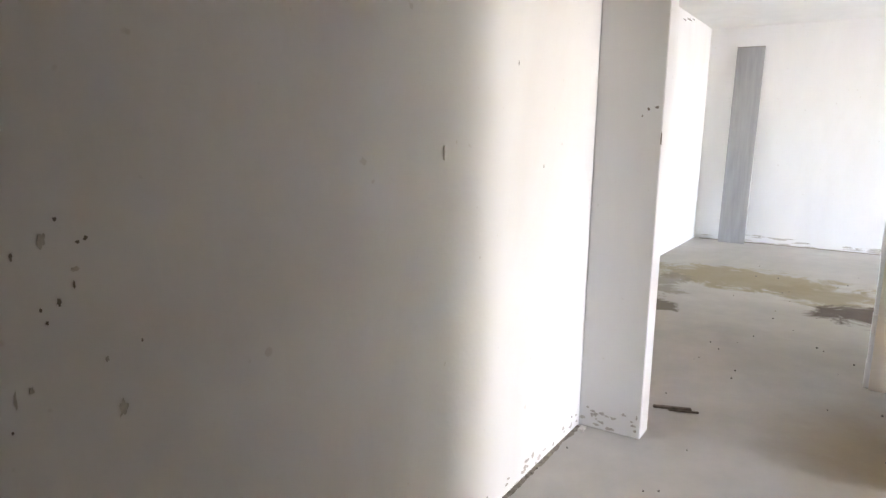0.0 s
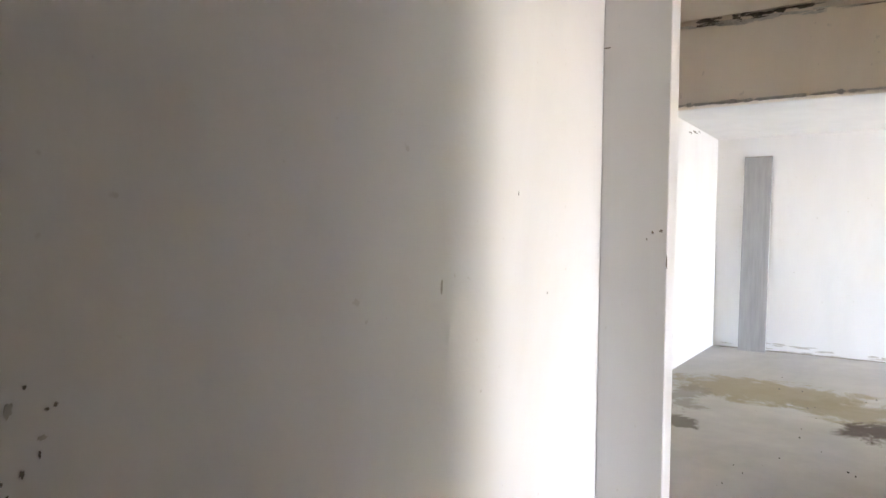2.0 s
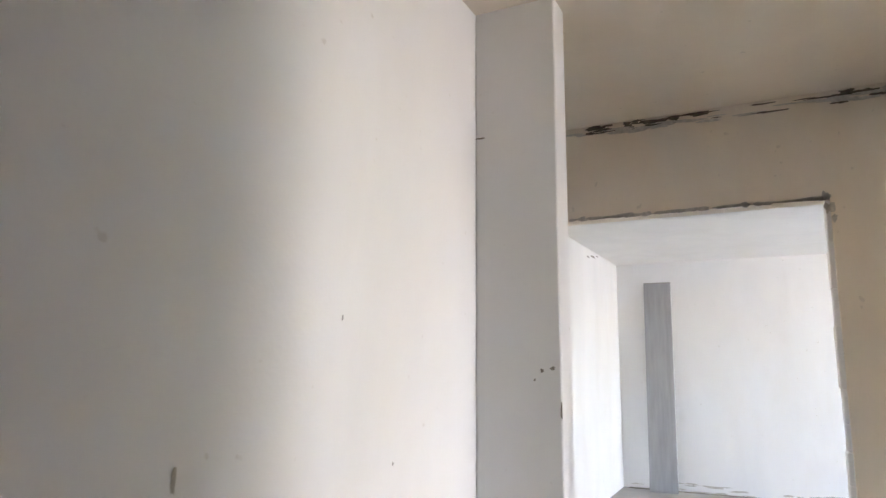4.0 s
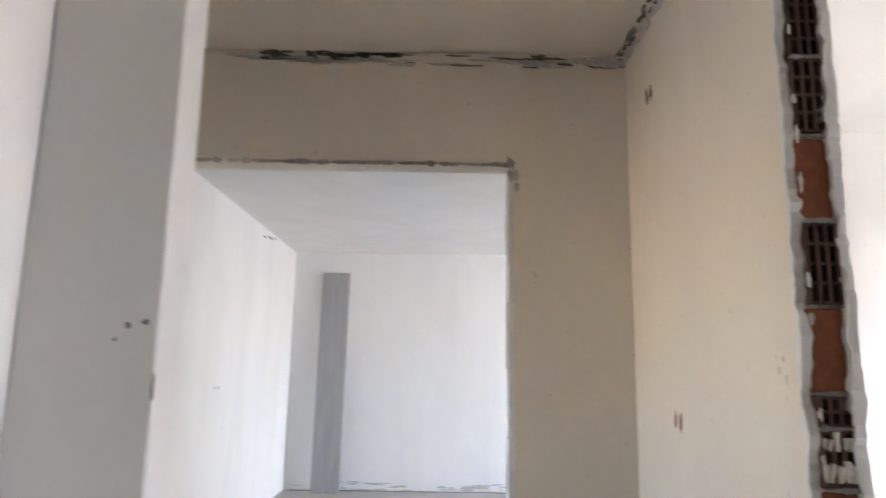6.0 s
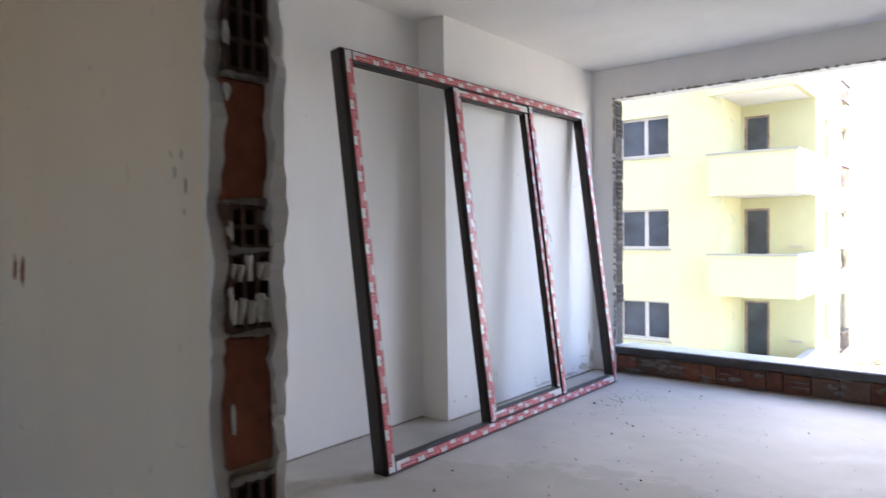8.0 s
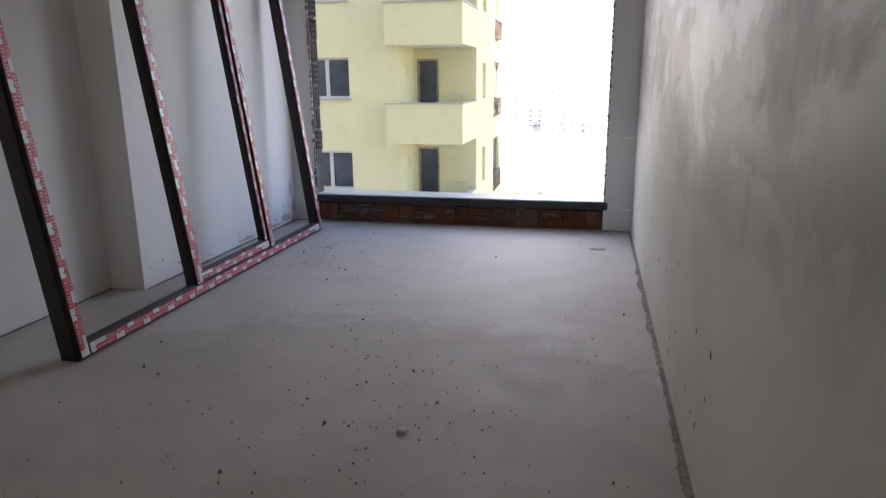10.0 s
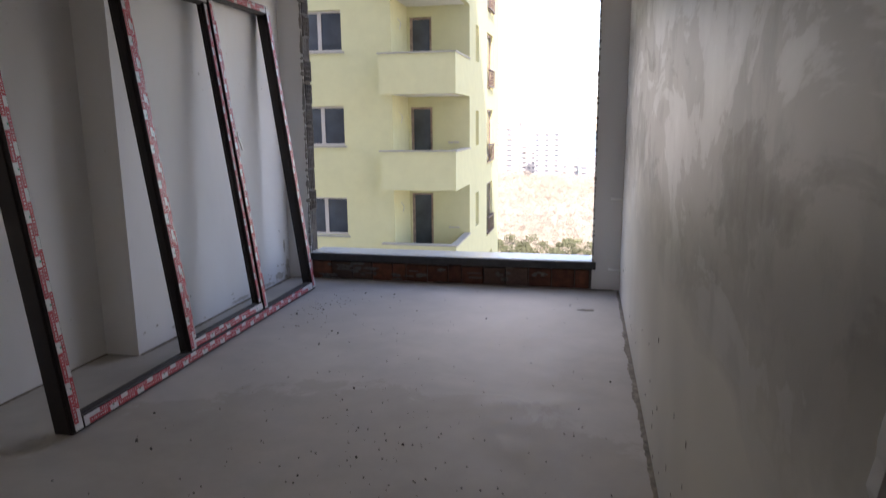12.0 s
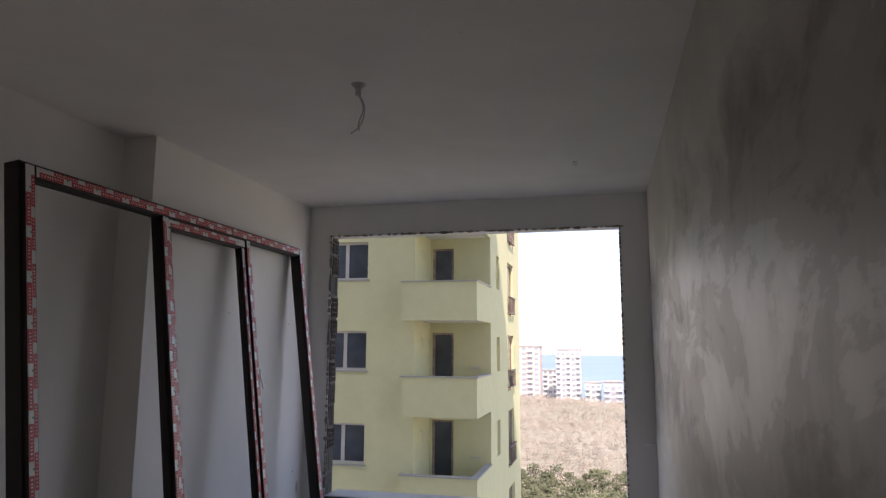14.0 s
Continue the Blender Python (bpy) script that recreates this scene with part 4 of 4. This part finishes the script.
# ground: one sheet, level near the houses, sinking to the sea
def ground_z(x, y):
    d = math.hypot(x, y)
    z = -15.0 + 1.6 * noise.noise((x * 0.02, y * 0.02, 0)) + 0.5 * noise.noise((x * 0.09, y * 0.09, 3))
    if y > 25:
        z -= 0.8 * math.sin(min(1.0, (y - 25) / 180) * math.pi / 2)
    if y > 60:
        z -= 0.035 * (x + 12) * min(1.0, (y - 60) / 80)
    if d > 225:
        z -= (d - 225) * 0.13
    return max(z, -62.0) if d > 225 else z


def ground_material():
    m, n, l, b = mat_new("dry_hillside")
    v = coords(n, l)
    n1, n2, n3 = noise_node(n, l, v, 0.03, 5), noise_node(n, l, v, 0.5, 6, 0.65), noise_node(n, l, v, 5, 4)
    r = ramp(n, [(0.3, (0.30, 0.265, 0.205)), (0.5, (0.36, 0.32, 0.25)), (0.7, (0.43, 0.385, 0.30))])
    l.new(n2.outputs[0], r.inputs[0])
    r1 = ramp(n, [(0.35, (0.75, 0.8, 0.7)), (0.65, (1, 1, 1))])
    l.new(n1.outputs[0], r1.inputs[0])
    l.new(mixc(n, l, 1.0, r.outputs[0], r1.outputs[0], 'MULTIPLY'), b.inputs["Base Color"])
    b.inputs["Roughness"].default_value = 0.95
    bump_to(n, l, b, n3.outputs[0], 0.5, 0.2)
    return m


def axis_steps(lo, hi, near, growth):
    out, s, p = [0.0], near, 0.0
    while p < hi:
        p += s
        s *= growth
        out.append(min(p, hi))
    s, p = near, 0.0
    while p > lo:
        p -= s
        s *= growth
        out.append(max(p, lo))
    return sorted(set(out))


xs, ys = axis_steps(-2600, 2600, 5, 1.07), axis_steps(-600, 900, 5, 1.05)
gv = [(px, py, ground_z(px, py)) for py in ys for px in xs]
nx = len(xs)
gf = [(j * nx + i, j * nx + i + 1, (j + 1) * nx + i + 1, (j + 1) * nx + i) for j in range(len(ys) - 1) for i in range(nx - 1)]
gme = bpy.data.meshes.new("ground")
gme.from_pydata(gv, [], gf)
gme.materials.append(ground_material())
for p in gme.polygons:
    p.use_smooth = True
tagged(new("ground", gme), "dry brown scrub hillside below the houses", "ground", kind="structure")
M_SEA = plain("sea", (0.20, 0.28, 0.33), 0.4, vary=0.1, scale=0.01, bump=0)
structure("water", box((-4500, 560, -61.5), (4500, 4700, -61)), M_SEA, "hazy blue sea on the horizon")

# scrub: bare brown bushes on the slope, green ones at its foot
M_SCRUB = plain("bare_twigs", (0.40, 0.345, 0.27), 0.95, vary=0.3, scale=0.4, bump=0)
M_GREEN = plain("evergreen_leaves", (0.14, 0.15, 0.075), 0.8, vary=0.4, scale=0.6, bump=0)


def bushes(name, material, label, places, leaves, leaf):
    vs, fs = [], []
    r = random.Random(len(places))
    for px, py, s in places:
        z0 = ground_z(px, py)
        for i in range(leaves):
            a, rad, hgt = r.uniform(0, 6.28), s * math.sqrt(r.random()), s * r.random() ** 0.8
            k = 1 - 0.6 * (hgt / s)
            c = Vector((px + math.cos(a) * rad * k, py + math.sin(a) * rad * k, z0 + hgt * 1.1))
            d = Vector((r.gauss(0, 1), r.gauss(0, 1), r.gauss(0.3, 0.8))).normalized() * leaf * r.uniform(0.6, 1.4)
            e = d.orthogonal().normalized() * leaf * r.uniform(0.3, 0.8)
            n0 = len(vs)
            vs.extend((tuple(c - d), tuple(c + e), tuple(c + d), tuple(c - e)))
            fs.append((n0, n0 + 1, n0 + 2, n0 + 3))
    me = bpy.data.meshes.new(name)
    me.from_pydata(vs, [], fs)
    me.materials.append(material)
    return tagged(new(name, me), label, "bushes", kind="stuff")


r4 = random.Random(21)
spots = []
while len(spots) < 2600:
    py = 60 + 165 * r4.random() ** 0.7
    px = r4.uniform(-0.22, 0.10) * py + r4.uniform(-3, 3)
    spots.append((px, py, r4.uniform(0.5, 1.5)))
bushes("scrub", M_SCRUB, "bare brown scrub covering the hillside", spots, 60, 0.10)
greens = [(r4.uniform(-11, 8), 62 + 17 * r4.random() ** 1.2, r4.uniform(0.7, 1.7)) for i in range(150)]
bushes("evergreen_shrubs", M_GREEN, "dark green shrubs at the foot of the slope", greens, 210, 0.15)

# far towers
M_TOWER = plain("tower_render", (0.72, 0.69, 0.66), 0.85, vary=0.06, scale=0.3, bump=0)
M_TOWERPINK = plain("pink_tower_render", (0.70, 0.56, 0.49), 0.85, vary=0.06, scale=0.3, bump=0)
M_TOWERGREY = plain("grey_tower_render", (0.46, 0.45, 0.45), 0.85, vary=0.06, scale=0.3, bump=0)
# window grey lifted to paint in the distance haze
M_TOWERDK = plain("hazed_tower_window", (0.36, 0.37, 0.39), 0.3, vary=0.2, scale=0.3, bump=0)


def tower(x, y, w, d, z0, z1, cols, label, roof=True, wall=None):
    t = thing("tower_block", label, "building", Matrix.Translation((x, y, z0)), "far tower blocks")
    h = z1 - z0
    part("wall", box((-w / 2, -d / 2, 0), (w / 2, d / 2, h)), wall or M_TOWER, t)
    part("roof", box((-w / 2 - 0.4, -d / 2 - 0.4, h), (w / 2 + 0.4, d / 2 + 0.4, h + 0.5)), M_ROOF, t)
    if roof:
        crown = bmesh.new()
        bmesh.ops.create_cone(crown, cap_ends=True, segments=4, radius1=w * 0.62, radius2=w * 0.12, depth=2.6, matrix=Matrix.Translation((0, 0, h + 1.8)) @ Matrix.Rotation(math.pi / 4, 4, 'Z'))
        part("roof_crown", crown, M_ROOF, t, "low hipped roof")
        part("roof_house", box((-w / 7, -d / 6, h + 2.2), (w / 7, d / 6, h + 3.8)), M_TOWER, t)
    n = int(h / 3)
    pane = bpy.data.meshes.new("window")
    b = box((-w / cols * 0.32, -0.15, 0), (w / cols * 0.32, 0.1, 1.6))
    b.to_mesh(pane)
    b.free()
    pane.materials.append(M_TOWERDK)
    band = bpy.data.meshes.new("balcony")
    b = box((-w / cols * 0.48, -1.1, 0), (w / cols * 0.48, 0.0, 1.0))
    b.to_mesh(band)
    b.free()
    band.materials.append(M_TOWER)
    for i in range(n):
        for c in range(cols):
            xx = -w / 2 + (c + 0.5) * w / cols
            ob = new("window", pane)
            ob.parent, ob.location = t, (xx, -d / 2, i * 3 + 1.0)
            if c % 2 == 0:
                ob = new("balcony", band)
                ob.parent, ob.location = t, (xx, -d / 2, i * 3)
    return t


tower(-46.5, 400, 15, 15, -50, 1.0, 4, "pale pink high-rise apartment tower beyond the hill", wall=M_TOWERPINK)
tower(-22.5, 400, 14, 15, -50, -0.8, 5, "white high-rise tower with stacked balconies")
tower(-34, 430, 12, 12, -50, -14, 4, "low pale block between the towers", False)
tower(-8.5, 390, 9, 12, -50, -19, 3, "low white apartment block by the sea", False)
tower(2.5, 380, 10, 12, -50, -18, 3, "grey apartment block beyond the hill", False, M_TOWERGREY)
tower(-60, 440, 16, 12, -50, -10, 4, "pale apartment block partly hidden by the house", False)
